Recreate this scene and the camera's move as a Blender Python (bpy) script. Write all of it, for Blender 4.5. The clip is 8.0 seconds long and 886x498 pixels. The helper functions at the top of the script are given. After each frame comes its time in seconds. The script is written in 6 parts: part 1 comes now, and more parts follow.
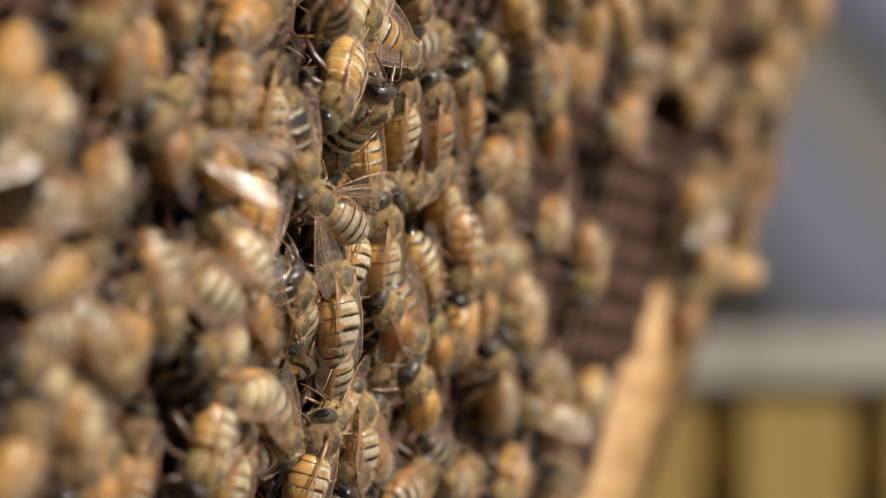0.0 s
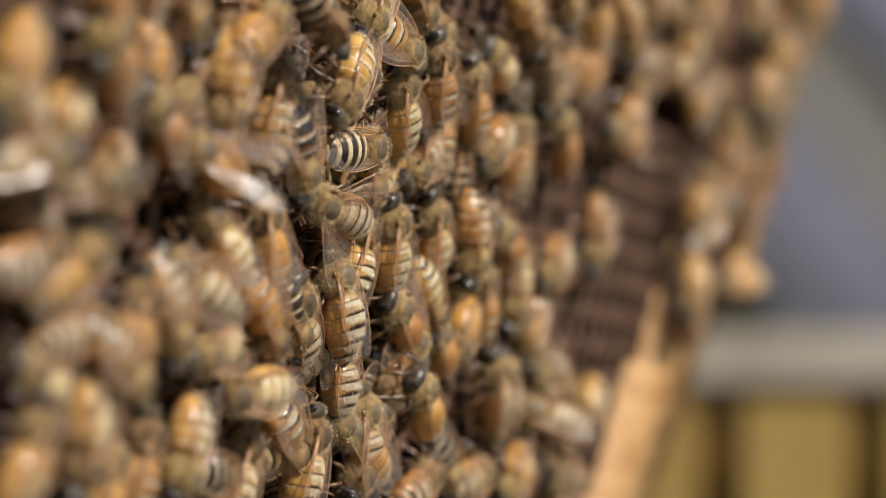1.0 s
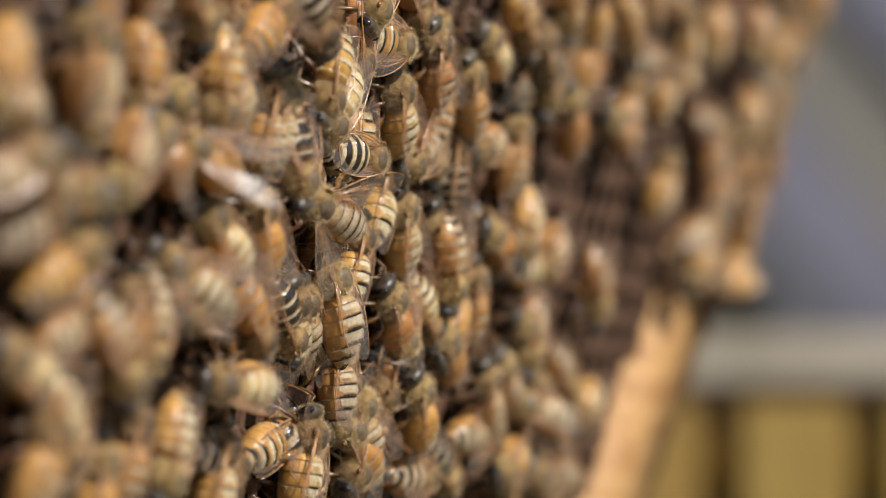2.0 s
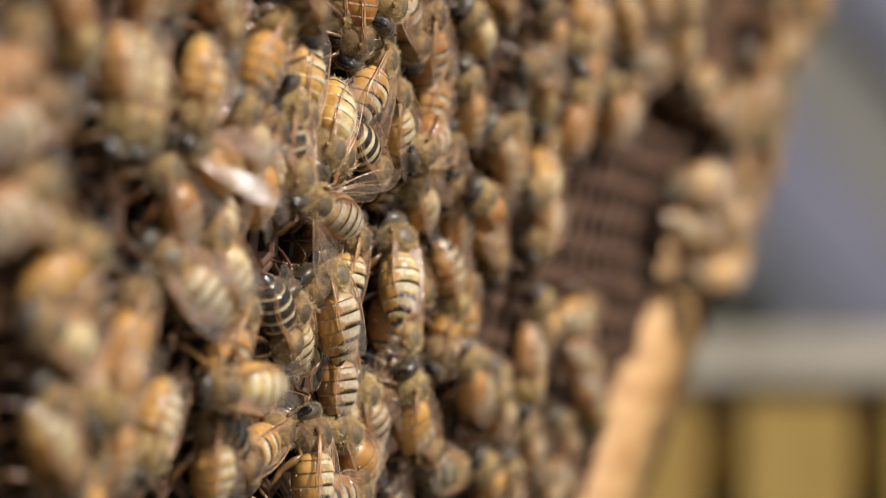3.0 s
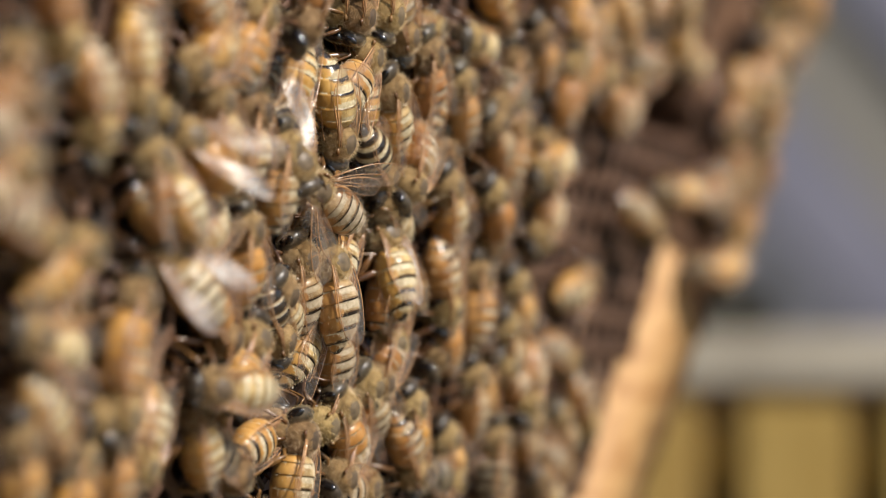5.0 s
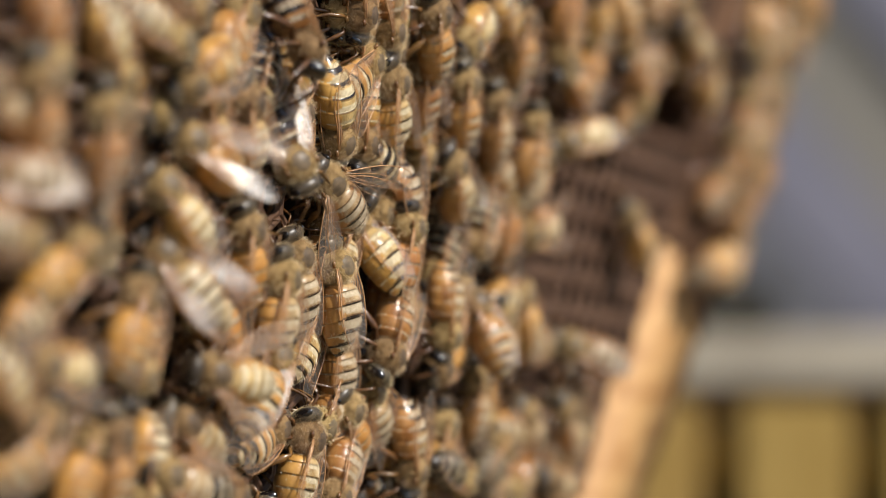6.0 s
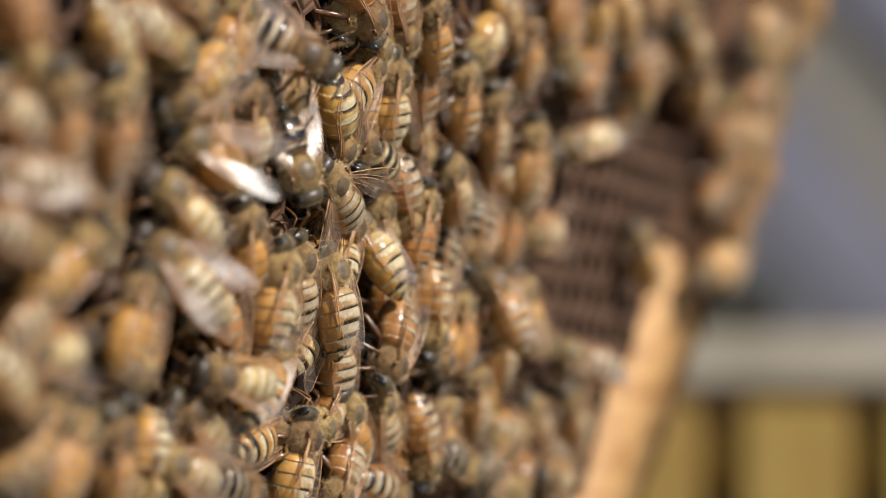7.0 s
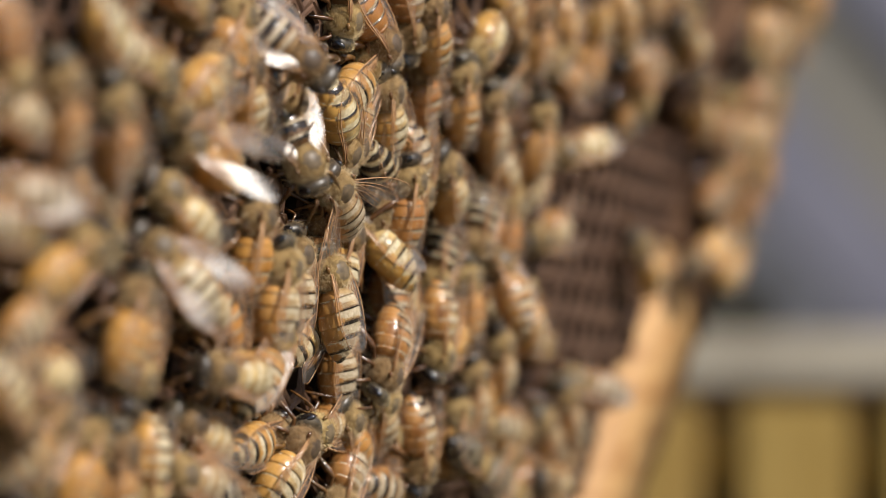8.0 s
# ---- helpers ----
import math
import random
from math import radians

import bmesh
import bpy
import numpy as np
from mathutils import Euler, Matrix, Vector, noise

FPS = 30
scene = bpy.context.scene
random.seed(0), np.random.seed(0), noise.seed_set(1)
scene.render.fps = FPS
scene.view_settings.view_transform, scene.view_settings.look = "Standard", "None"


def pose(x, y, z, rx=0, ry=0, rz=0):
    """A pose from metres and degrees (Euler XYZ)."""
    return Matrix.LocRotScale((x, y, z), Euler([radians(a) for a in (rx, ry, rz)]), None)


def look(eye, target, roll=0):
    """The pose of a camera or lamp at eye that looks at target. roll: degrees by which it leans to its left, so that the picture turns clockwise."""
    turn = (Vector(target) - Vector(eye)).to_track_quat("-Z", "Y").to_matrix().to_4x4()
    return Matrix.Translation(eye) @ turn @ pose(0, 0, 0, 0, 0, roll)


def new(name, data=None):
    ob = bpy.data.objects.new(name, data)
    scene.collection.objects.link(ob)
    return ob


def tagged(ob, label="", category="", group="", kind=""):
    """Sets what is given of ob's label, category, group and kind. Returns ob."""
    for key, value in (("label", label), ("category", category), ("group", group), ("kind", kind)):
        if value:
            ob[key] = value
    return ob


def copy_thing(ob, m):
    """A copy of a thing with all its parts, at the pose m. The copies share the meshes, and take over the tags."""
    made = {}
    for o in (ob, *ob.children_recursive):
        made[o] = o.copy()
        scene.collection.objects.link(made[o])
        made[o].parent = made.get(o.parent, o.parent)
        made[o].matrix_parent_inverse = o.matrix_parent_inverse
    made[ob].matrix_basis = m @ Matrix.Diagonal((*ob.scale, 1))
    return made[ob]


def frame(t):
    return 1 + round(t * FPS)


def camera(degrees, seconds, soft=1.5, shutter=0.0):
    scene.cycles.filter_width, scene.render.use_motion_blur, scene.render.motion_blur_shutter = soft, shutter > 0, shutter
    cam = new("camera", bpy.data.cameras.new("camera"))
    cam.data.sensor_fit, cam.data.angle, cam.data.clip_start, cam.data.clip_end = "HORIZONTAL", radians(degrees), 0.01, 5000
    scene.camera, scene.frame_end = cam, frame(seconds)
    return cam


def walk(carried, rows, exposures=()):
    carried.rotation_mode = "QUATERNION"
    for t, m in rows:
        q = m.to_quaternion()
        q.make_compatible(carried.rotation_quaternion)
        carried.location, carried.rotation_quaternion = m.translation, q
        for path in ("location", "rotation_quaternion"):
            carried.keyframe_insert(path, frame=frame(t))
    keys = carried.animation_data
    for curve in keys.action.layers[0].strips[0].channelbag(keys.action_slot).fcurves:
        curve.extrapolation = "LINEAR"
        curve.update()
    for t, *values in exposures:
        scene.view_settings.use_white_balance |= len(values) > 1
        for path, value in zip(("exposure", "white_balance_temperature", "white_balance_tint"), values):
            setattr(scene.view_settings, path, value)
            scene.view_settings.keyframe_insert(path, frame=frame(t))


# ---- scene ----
# Macro shot: a honeybee comb frame seen almost edge on, bees crawling over it. Camera looks along +y.
EYE = Vector((0.0, 0.0, 1.0))
AIM = Vector((0.0, 0.73, 1.0))
MM = 0.001

cam = camera(16.0, 8.0, soft=0.85, shutter=0.3)
cam.data.dof.use_dof = True
cam.data.dof.focus_distance = 0.334
cam.data.dof.aperture_fstop = 13.8


def eye_at(side, lift):
    """The camera, swayed by so many mm to the right and up, still aimed at the box behind."""
    return look(EYE + Vector((side * MM, 0, lift * MM)), AIM)


walk(cam, [
    (0.0, eye_at(1.21, -0.38)), (0.5, eye_at(0.59, -0.30)), (1.0, eye_at(0.00, 0.00)), (1.5, eye_at(0.23, -0.38)),
    (3.0, eye_at(1.71, 0.22)), (3.5, eye_at(1.36, 0.28)), (4.0, eye_at(1.56, 0.13)), (4.5, eye_at(2.50, 0.00)),
    (6.0, eye_at(3.39, 0.24)), (6.5, eye_at(3.26, 0.00)), (7.0, eye_at(3.10, 0.00)), (7.5, eye_at(3.10, -0.14)),
    (8.0, eye_at(3.23, 0.42)),
], exposures=[(0.0, 0.11), (1.5, 0.08), (3.0, 0.24), (4.5, 0.24), (6.5, 0.19), (8.0, 0.13)])

# ---- world and sun ----
SUN_FROM = Vector((0.56, -0.42, 0.71)).normalized()
world = bpy.data.worlds.new("sky")
scene.world = world
world.use_nodes = True
wn = world.node_tree
sky = wn.nodes.new("ShaderNodeTexSky")
sky.sky_type, sky.sun_disc = "NISHITA", False
sky.sun_elevation = math.asin(SUN_FROM.z)
sky.sun_rotation = math.atan2(SUN_FROM.x, SUN_FROM.y)
wn.links.new(sky.outputs[0], wn.nodes["Background"].inputs[0])
wn.nodes["Background"].inputs[1].default_value = 0.10
sun = new("sun", bpy.data.lights.new("sun", "SUN"))
sun.data.energy, sun.data.angle, sun.data.color = 4.9, radians(0.6), (1.0, 0.943, 0.87)
sun.matrix_basis = look(SUN_FROM * 3, (0, 0, 0))


# ---- materials ----
def material(name, rough=0.5, metal=0.0, spec=0.5):
    m = bpy.data.materials.new(name)
    m.use_nodes = True
    b = m.node_tree.nodes["Principled BSDF"]
    b.inputs["Roughness"].default_value, b.inputs["Metallic"].default_value = rough, metal
    b.inputs["Specular IOR Level"].default_value = spec
    return m, m.node_tree, b


def texture(nt, scale, detail=4.0, stretch=None, space="Object"):
    """A noise in the thing's own space, metres; stretch squeezes it along an axis."""
    co = nt.nodes.new("ShaderNodeTexCoord")
    mp = nt.nodes.new("ShaderNodeMapping")
    mp.inputs["Scale"].default_value = stretch or (1, 1, 1)
    nz = nt.nodes.new("ShaderNodeTexNoise")
    nz.inputs["Scale"].default_value, nz.inputs["Detail"].default_value = scale, detail
    nt.links.new(co.outputs[space], mp.inputs[0])
    nt.links.new(mp.outputs[0], nz.inputs[0])
    return nz.outputs[0]


def ramp(nt, fac, *stops):
    r = nt.nodes.new("ShaderNodeValToRGB")
    while len(r.color_ramp.elements) < len(stops):
        r.color_ramp.elements.new(0.5)
    for e, (at, c) in zip(r.color_ramp.elements, stops):
        e.position, e.color = at, (*c, 1)
    nt.links.new(fac, r.inputs[0])
    return r.outputs[0]


def bump(nt, b, height, strength, distance):
    n = nt.nodes.new("ShaderNodeBump")
    n.inputs["Strength"].default_value, n.inputs["Distance"].default_value = strength, distance
    nt.links.new(height, n.inputs["Height"])
    nt.links.new(n.outputs[0], b.inputs["Normal"])


def own_shade(nt, colour, low, high):
    """Lets each thing be a little lighter or darker, and warmer or colder, than the next."""
    info = nt.nodes.new("ShaderNodeObjectInfo")
    hs = nt.nodes.new("ShaderNodeHueSaturation")
    a = nt.nodes.new("ShaderNodeMapRange")
    a.inputs[3].default_value, a.inputs[4].default_value = low, high
    nt.links.new(info.outputs["Random"], a.inputs[0])
    nt.links.new(a.outputs[0], hs.inputs["Value"])
    w = nt.nodes.new("ShaderNodeMath")
    w.operation = "MULTIPLY_ADD"
    w.inputs[1].default_value, w.inputs[2].default_value = 0.02, 0.494
    nt.links.new(info.outputs["Random"], w.inputs[0])
    nt.links.new(w.outputs[0], hs.inputs["Hue"])
    nt.links.new(colour, hs.inputs["Color"])
    return hs.outputs[0]


def coat(name, dark, light, scale, rough=0.5, spec=0.5, relief=0.3, depth=0.0001, vary=None, stretch=None):
    """A plain surface of two mottled tones with fine relief."""
    m, nt, b = material(name, rough, 0, spec)
    nz = texture(nt, scale, 5, stretch)
    c = ramp(nt, nz, (0.32, dark), (0.68, light))
    if vary:
        c = own_shade(nt, c, *vary)
    nt.links.new(c, b.inputs["Base Color"])
    bump(nt, b, texture(nt, scale * 3.1, 6, stretch), relief, depth)
    return m


CHITIN = coat("dark_chitin", (0.014, 0.010, 0.008), (0.045, 0.031, 0.021), 900, 0.22, 0.6, 0.25, 0.00005)
AMBER = coat("amber_chitin", (0.29, 0.115, 0.026), (0.63, 0.330, 0.105), 420, 0.28, 0.6, 0.3, 0.00005, (0.72, 1.15))
ORANGE = coat("orange_chitin", (0.31, 0.122, 0.027), (0.63, 0.310, 0.082), 420, 0.30, 0.55, 0.3, 0.00005, (0.75, 1.12))
TAN = coat("tan_chitin", (0.26, 0.145, 0.055), (0.58, 0.385, 0.180), 600, 0.32, 0.5, 0.4, 0.00005, (0.65, 1.15))
BROWN = coat("brown_chitin", (0.09, 0.042, 0.014), (0.24, 0.125, 0.045), 900, 0.36, 0.5, 0.4, 0.00005, (0.7, 1.2))
PALE = coat("pale_hair_band", (0.45, 0.350, 0.220), (0.69, 0.575, 0.405), 2500, 0.5, 0.4, 0.8, 0.00008, (0.75, 1.08))
PALE_HAIR = coat("pale_band_hair", (0.53, 0.41, 0.25), (0.79, 0.665, 0.48), 600, 0.34, 0.6, 0.1, 0.00002, (0.75, 1.08))
FUR = coat("thorax_skin", (0.16, 0.095, 0.040), (0.37, 0.235, 0.105), 1500, 0.75, 0.2, 0.8, 0.0001, (0.7, 1.12))
FACE = coat("face_chitin", (0.030, 0.023, 0.017), (0.11, 0.080, 0.050), 1100, 0.35, 0.5, 0.5, 0.00005, (0.7, 1.3))
SHIELD = coat("thorax_shield", (0.062, 0.043, 0.027), (0.165, 0.112, 0.068), 1100, 0.45, 0.35, 0.5, 0.00005, (0.7, 1.3))
HAIR = coat("tan_hair", (0.53, 0.365, 0.185), (0.82, 0.62, 0.37), 600, 0.34, 0.6, 0.1, 0.00002, (0.74, 1.12))
EYE_BLACK = coat("compound_eye", (0.006, 0.005, 0.005), (0.013, 0.010, 0.009), 6000, 0.15, 0.9, 0.05, 0.00001)
LEG = coat("leg_chitin", (0.05, 0.022, 0.009), (0.17, 0.075, 0.025), 1200, 0.26, 0.6, 0.4, 0.00005, (0.7, 1.4))
VEIN = coat("wing_vein", (0.30, 0.145, 0.062), (0.58, 0.335, 0.160), 900, 0.2, 1.0)


def wing_film():
    m, nt, b = material("wing_membrane", 0.26, 0, 1.0)
    nz = texture(nt, 700, 4)
    nt.links.new(ramp(nt, nz, (0.3, (0.45, 0.36, 0.29)), (0.7, (0.68, 0.58, 0.51))), b.inputs["Base Color"])
    bump(nt, b, texture(nt, 420, 4, (1, 0.6, 1)), 0.65, 0.00015)
    clear = nt.nodes.new("ShaderNodeBsdfTransparent")
    clear.inputs[0].default_value = (0.97, 0.93, 0.87, 1)
    shine = nt.nodes.new("ShaderNodeBsdfGlossy")
    shine.inputs["Roughness"].default_value = 0.37
    nt.links.new(b.inputs["Normal"].links[0].from_socket, shine.inputs["Normal"])
    film = nt.nodes.new("ShaderNodeMixShader")
    film.inputs[0].default_value = 0.046
    nt.links.new(clear.outputs[0], film.inputs[1])
    nt.links.new(shine.outputs[0], film.inputs[2])
    mix = nt.nodes.new("ShaderNodeMixShader")
    mix.inputs[0].default_value = 0.092
    nt.links.new(film.outputs[0], mix.inputs[1])
    nt.links.new(b.outputs[0], mix.inputs[2])
    nt.links.new(mix.outputs[0], nt.nodes["Material Output"].inputs[0])
    return m


WING = wing_film()
WAX = coat("brown_beeswax", (0.058, 0.029, 0.017), (0.138, 0.076, 0.047), 260, 0.5, 0.3, 0.5, 0.0002)
# dark old cell lining, with the shade inside the cells put into its colour
CELL_SHADE = coat("shaded_old_cell", (0.010, 0.006, 0.004), (0.035, 0.019, 0.011), 300, 0.6, 0.3, 0.5, 0.0002)
PROPOLIS = coat("dark_propolis", (0.035, 0.017, 0.009), (0.12, 0.062, 0.032), 90, 0.8, 0.15, 0.6, 0.0005)
WOOD = coat("propolised_pine", (0.32, 0.155, 0.050), (0.53, 0.315, 0.130), 60, 0.55, 0.4, 0.4, 0.0004, None, (1, 6, 6))
BOX_WOOD = coat("yellow_pine", (0.32, 0.205, 0.048), (0.39, 0.265, 0.076), 30, 0.6, 0.3, 0.4, 0.0005, (0.88, 1.06), (6, 6, 1))
RAIL_PAINT = coat("weathered_cream_paint", (0.30, 0.26, 0.20), (0.42, 0.37, 0.29), 40, 0.6, 0.3, 0.4, 0.0004)
# near-black tone imitating the shade in the gap behind the rail
GAP_SHADE = coat("gap_shade", (0.018, 0.018, 0.014), (0.05, 0.048, 0.038), 30, 0.8, 0.2, 0.4, 0.0005)
WALL_PAINT = coat("olive_grey_render", (0.178, 0.164, 0.139), (0.236, 0.220, 0.192), 2.5, 0.8, 0.2, 0.3, 0.002)
LAVENDER = coat("lavender_paint", (0.153, 0.150, 0.185), (0.192, 0.186, 0.23), 8, 0.6, 0.3, 0.3, 0.001)
GREY_PAINT = coat("grey_paint", (0.092, 0.091, 0.103), (0.124, 0.123, 0.136), 8, 0.6, 0.3, 0.3, 0.001)
SOIL = coat("dry_ground", (0.06, 0.05, 0.03), (0.16, 0.13, 0.08), 6, 0.9, 0.2, 0.8, 0.02)

# ---- small builders ----
ROW_TILT, LEAN = radians(20.0), 0.09
UP = Vector((LEAN, 0, 1)).normalized()
ALONG = Vector((math.sin(ROW_TILT), 0, -LEAN * math.sin(ROW_TILT)))
ALONG.y = math.sqrt(1 - ALONG.length_squared)
ALONG -= UP * ALONG.dot(UP)
ALONG.normalize()
OUT = ALONG.cross(UP)
CENTRE = EYE + 0.334 * Vector((-0.0330, 1, 0)) - 3 * MM * OUT
COMB = Matrix((ALONG, UP, OUT)).transposed().to_4x4()
COMB.translation = CENTRE


def on_comb(u, v, h=0.0, heading=0.0, nod=0.0, lean=0.0):
    """A pose on the comb: mm along it, up it and out from it; the heading turns from along to up, nod lifts the front, lean tips to the left."""
    return COMB @ pose(u * MM, v * MM, h * MM, 0, 0, heading) @ pose(0, 0, 0, lean, -nod, 0)


def part(name, bm, mats, parent=None, label="", smooth=True, at=None):
    me = bpy.data.meshes.new(name)
    bm.normal_update()
    bm.to_mesh(me)
    bm.free()
    for m in mats if isinstance(mats, (list, tuple)) else [mats]:
        me.materials.append(m)
    if smooth:
        me.shade_smooth()
    ob = new(name, me)
    ob.parent = parent
    if at is not None:
        ob.matrix_basis = at
    if label:
        tagged(ob, label)
    return ob


def mesh_part(name, verts, faces, mats, slots=None, parent=None, label="", smooth=True, at=None):
    me = bpy.data.meshes.new(name)
    me.from_pydata([tuple(v) for v in verts], [], faces)
    for m in mats if isinstance(mats, (list, tuple)) else [mats]:
        me.materials.append(m)
    if slots is not None:
        me.polygons.foreach_set("material_index", slots)
    if smooth:
        me.shade_smooth()
    ob = new(name, me)
    ob.parent = parent
    if at is not None:
        ob.matrix_basis = at
    if label:
        tagged(ob, label)
    return ob


def box_mesh(bm, lo, hi, bevel=0.0, wobble=0.0, cuts=0):
    r = bmesh.ops.create_cube(bm, size=1.0)
    c = (Vector(lo) + Vector(hi)) / 2
    s = Vector(hi) - Vector(lo)
    for v in r["verts"]:
        v.co = Vector((v.co.x * s.x, v.co.y * s.y, v.co.z * s.z)) + c
    if bevel:
        bmesh.ops.bevel(bm, geom=list({e for v in r["verts"] for e in v.link_edges}), offset=bevel, segments=2, affect="EDGES")
    return bm


# ---- the bee ----
def lathe(profile, around, slot_of, squash=1.0, droop=0.0, flat=0.0):
    """Rings of (x, radius) along x; slot_of(ring, angle) gives the material."""
    verts, faces, slots = [], [], []
    x0, x1 = profile[0][0], profile[-1][0]
    for x, r in profile:
        k = (x - x0) / (x1 - x0)
        for i in range(around):
            a = 2 * math.pi * i / around
            z = r * math.sin(a) * squash
            if z < 0:
                z *= 1 - flat
            verts.append((x * MM, r * math.cos(a) * MM, (z - droop * k * k) * MM))
    for j in range(len(profile) - 1):
        for i in range(around):
            n = (i + 1) % around
            faces.append((j * around + i, (j + 1) * around + i, (j + 1) * around + n, j * around + n))
            slots.append(slot_of(j, 2 * math.pi * (i + 0.5) / around))
    for j, flip in ((0, False), (len(profile) - 1, True)):
        ring = [j * around + i for i in range(around)]
        faces.append(tuple(ring[::-1] if flip else ring))
        slots.append(slot_of(max(0, j - 1), 0))
    return verts, faces, slots


def hairs(rng, verts, faces, slots, slot, count, pick, length, width, sweep):
    """Fine tapering hairs, one triangle each; pick(rng) gives a root and the outward way, mm."""
    for _ in range(count):
        p, n = pick(rng)
        d = (n + Vector((sweep, 0, 0)) + Vector((rng.uniform(-.4, .4), rng.uniform(-.4, .4), rng.uniform(-.4, .4)))).normalized()
        side = d.cross(Vector((rng.uniform(-1, 1), rng.uniform(-1, 1), rng.uniform(-1, 1)))).normalized() * width
        k = len(verts)
        tip = p + d * length * rng.uniform(0.6, 1.2)
        verts += [tuple((p + side) * MM), tuple((p - side) * MM), tuple(tip * MM)]
        faces.append((k, k + 1, k + 2))
        slots.append(slot)


# six back plates: where each begins (share of the length) and how wide the body is there
PLATES = ((0.0, 1.25), (0.12, 1.98), (0.31, 2.24), (0.51, 2.16), (0.70, 1.78), (0.86, 1.12), (1.0, 0.22))
# base tone (0 amber, 3 tan, 4 brown); on each plate, where the pale hair at its front ends and where its dark rear edge begins
COATS = {
    "amber": (0, (0.0, 0.08, 0.24, 0.36, 0.44, 0.4), (0.95, 0.86, 0.80, 0.72, 0.62, 0.45)),
    "striped": (3, (0.0, 0.38, 0.50, 0.56, 0.56, 0.4), (0.95, 0.84, 0.72, 0.68, 0.66, 0.5)),
    "banded": (3, (0.0, 0.30, 0.42, 0.45, 0.46, 0.3), (0.9, 0.58, 0.50, 0.48, 0.48, 0.4)),
    "dark": (4, (0.0, 0.14, 0.18, 0.18, 0.12, 0.0), (0.6, 0.42, 0.32, 0.28, 0.2, 0.1)),
    "tan": (3, (0.0, 0.26, 0.40, 0.46, 0.46, 0.3), (1.1, 0.90, 0.82, 0.74, 0.64, 0.5)),
    "orange": (0, (0.0, 0.0, 0.05, 0.14, 0.28, 0.3), (1.0, 0.95, 0.90, 0.82, 0.68, 0.45)),
}
RINGS = 9


def tone(coat_name, plate, f, a, seed):
    """The pigment at a share f of a plate, at the angle a round the body: the bands are broad on the back and thin out on the flanks."""
    base, pale_to, dark_from = COATS[coat_name]
    up = math.sin(a)
    flank = min(1.0, max(0.0, (0.86 - up) / 0.34))
    waver = 0.05 * noise.noise((3 * math.cos(a), 3 * up, plate + seed)) + 0.03 * noise.noise((9 * math.cos(a), 9 * up, plate + seed))
    d, p = dark_from[plate], pale_to[plate]
    if coat_name not in ("dark", "banded"):
        d += (1.06 - d) * flank * (0.9 if plate < 4 else 0.4)
        p *= 1 - flank
    if f + waver > d:
        return 1
    if f + waver > d - 0.10 and d < 1:
        return 4
    if up < -0.6:
        return 3 if base != 4 else 4
    if f + waver < p:
        return 2
    return 0 if base == 3 and flank > 0.25 else base


def abdomen(rng, coat_name, length, girth, parent, droop, furry):
    prof, spots = [], []
    seed = rng.uniform(0, 50)
    for s in range(6):
        (k0, r0), (k1, r1) = PLATES[s], PLATES[s + 1]
        for j in range(RINGS + 1):
            f = j / RINGS * 0.985
            ease = f if s != 0 else f ** 0.7
            r = r0 + (r1 - r0) * ease + 0.07 * math.sin(math.pi * min(1, f * 1.05)) + 0.085 * f ** 1.5
            prof.append((-length * (k0 + (k1 - k0) * f), r * girth))
            spots.append((s, f))
    prof.append((-length, 0.12))
    spots.append((5, 1.0))

    def slot_of(j, a):
        return tone(coat_name, *spots[min(j, len(spots) - 1)], a, seed)
    verts, faces, slots = lathe(prof, 32, slot_of, 0.9, droop)

    def pick(r):
        while True:
            i = r.randrange(len(prof) - 1)
            a = r.uniform(-0.4, math.pi + 0.4)
            if tone(coat_name, *spots[i], a, seed) in (2, 3) or r.random() < 0.06:
                break
        x, rad = prof[i]
        k = x / -length
        return Vector((x, rad * math.cos(a), rad * math.sin(a) * 0.9 - droop * k * k)), Vector((0, math.cos(a), math.sin(a)))
    hairs(rng, verts, faces, slots, 5, int(480 * furry), pick, 0.42, 0.020 / furry ** 0.5, -2.2)
    return mesh_part("abdomen", verts, faces, [ORANGE if coat_name == "orange" else AMBER, CHITIN, PALE, TAN, BROWN, PALE_HAIR], slots, parent,
                     at=pose(0.3 * MM, 0, 0.1 * MM))


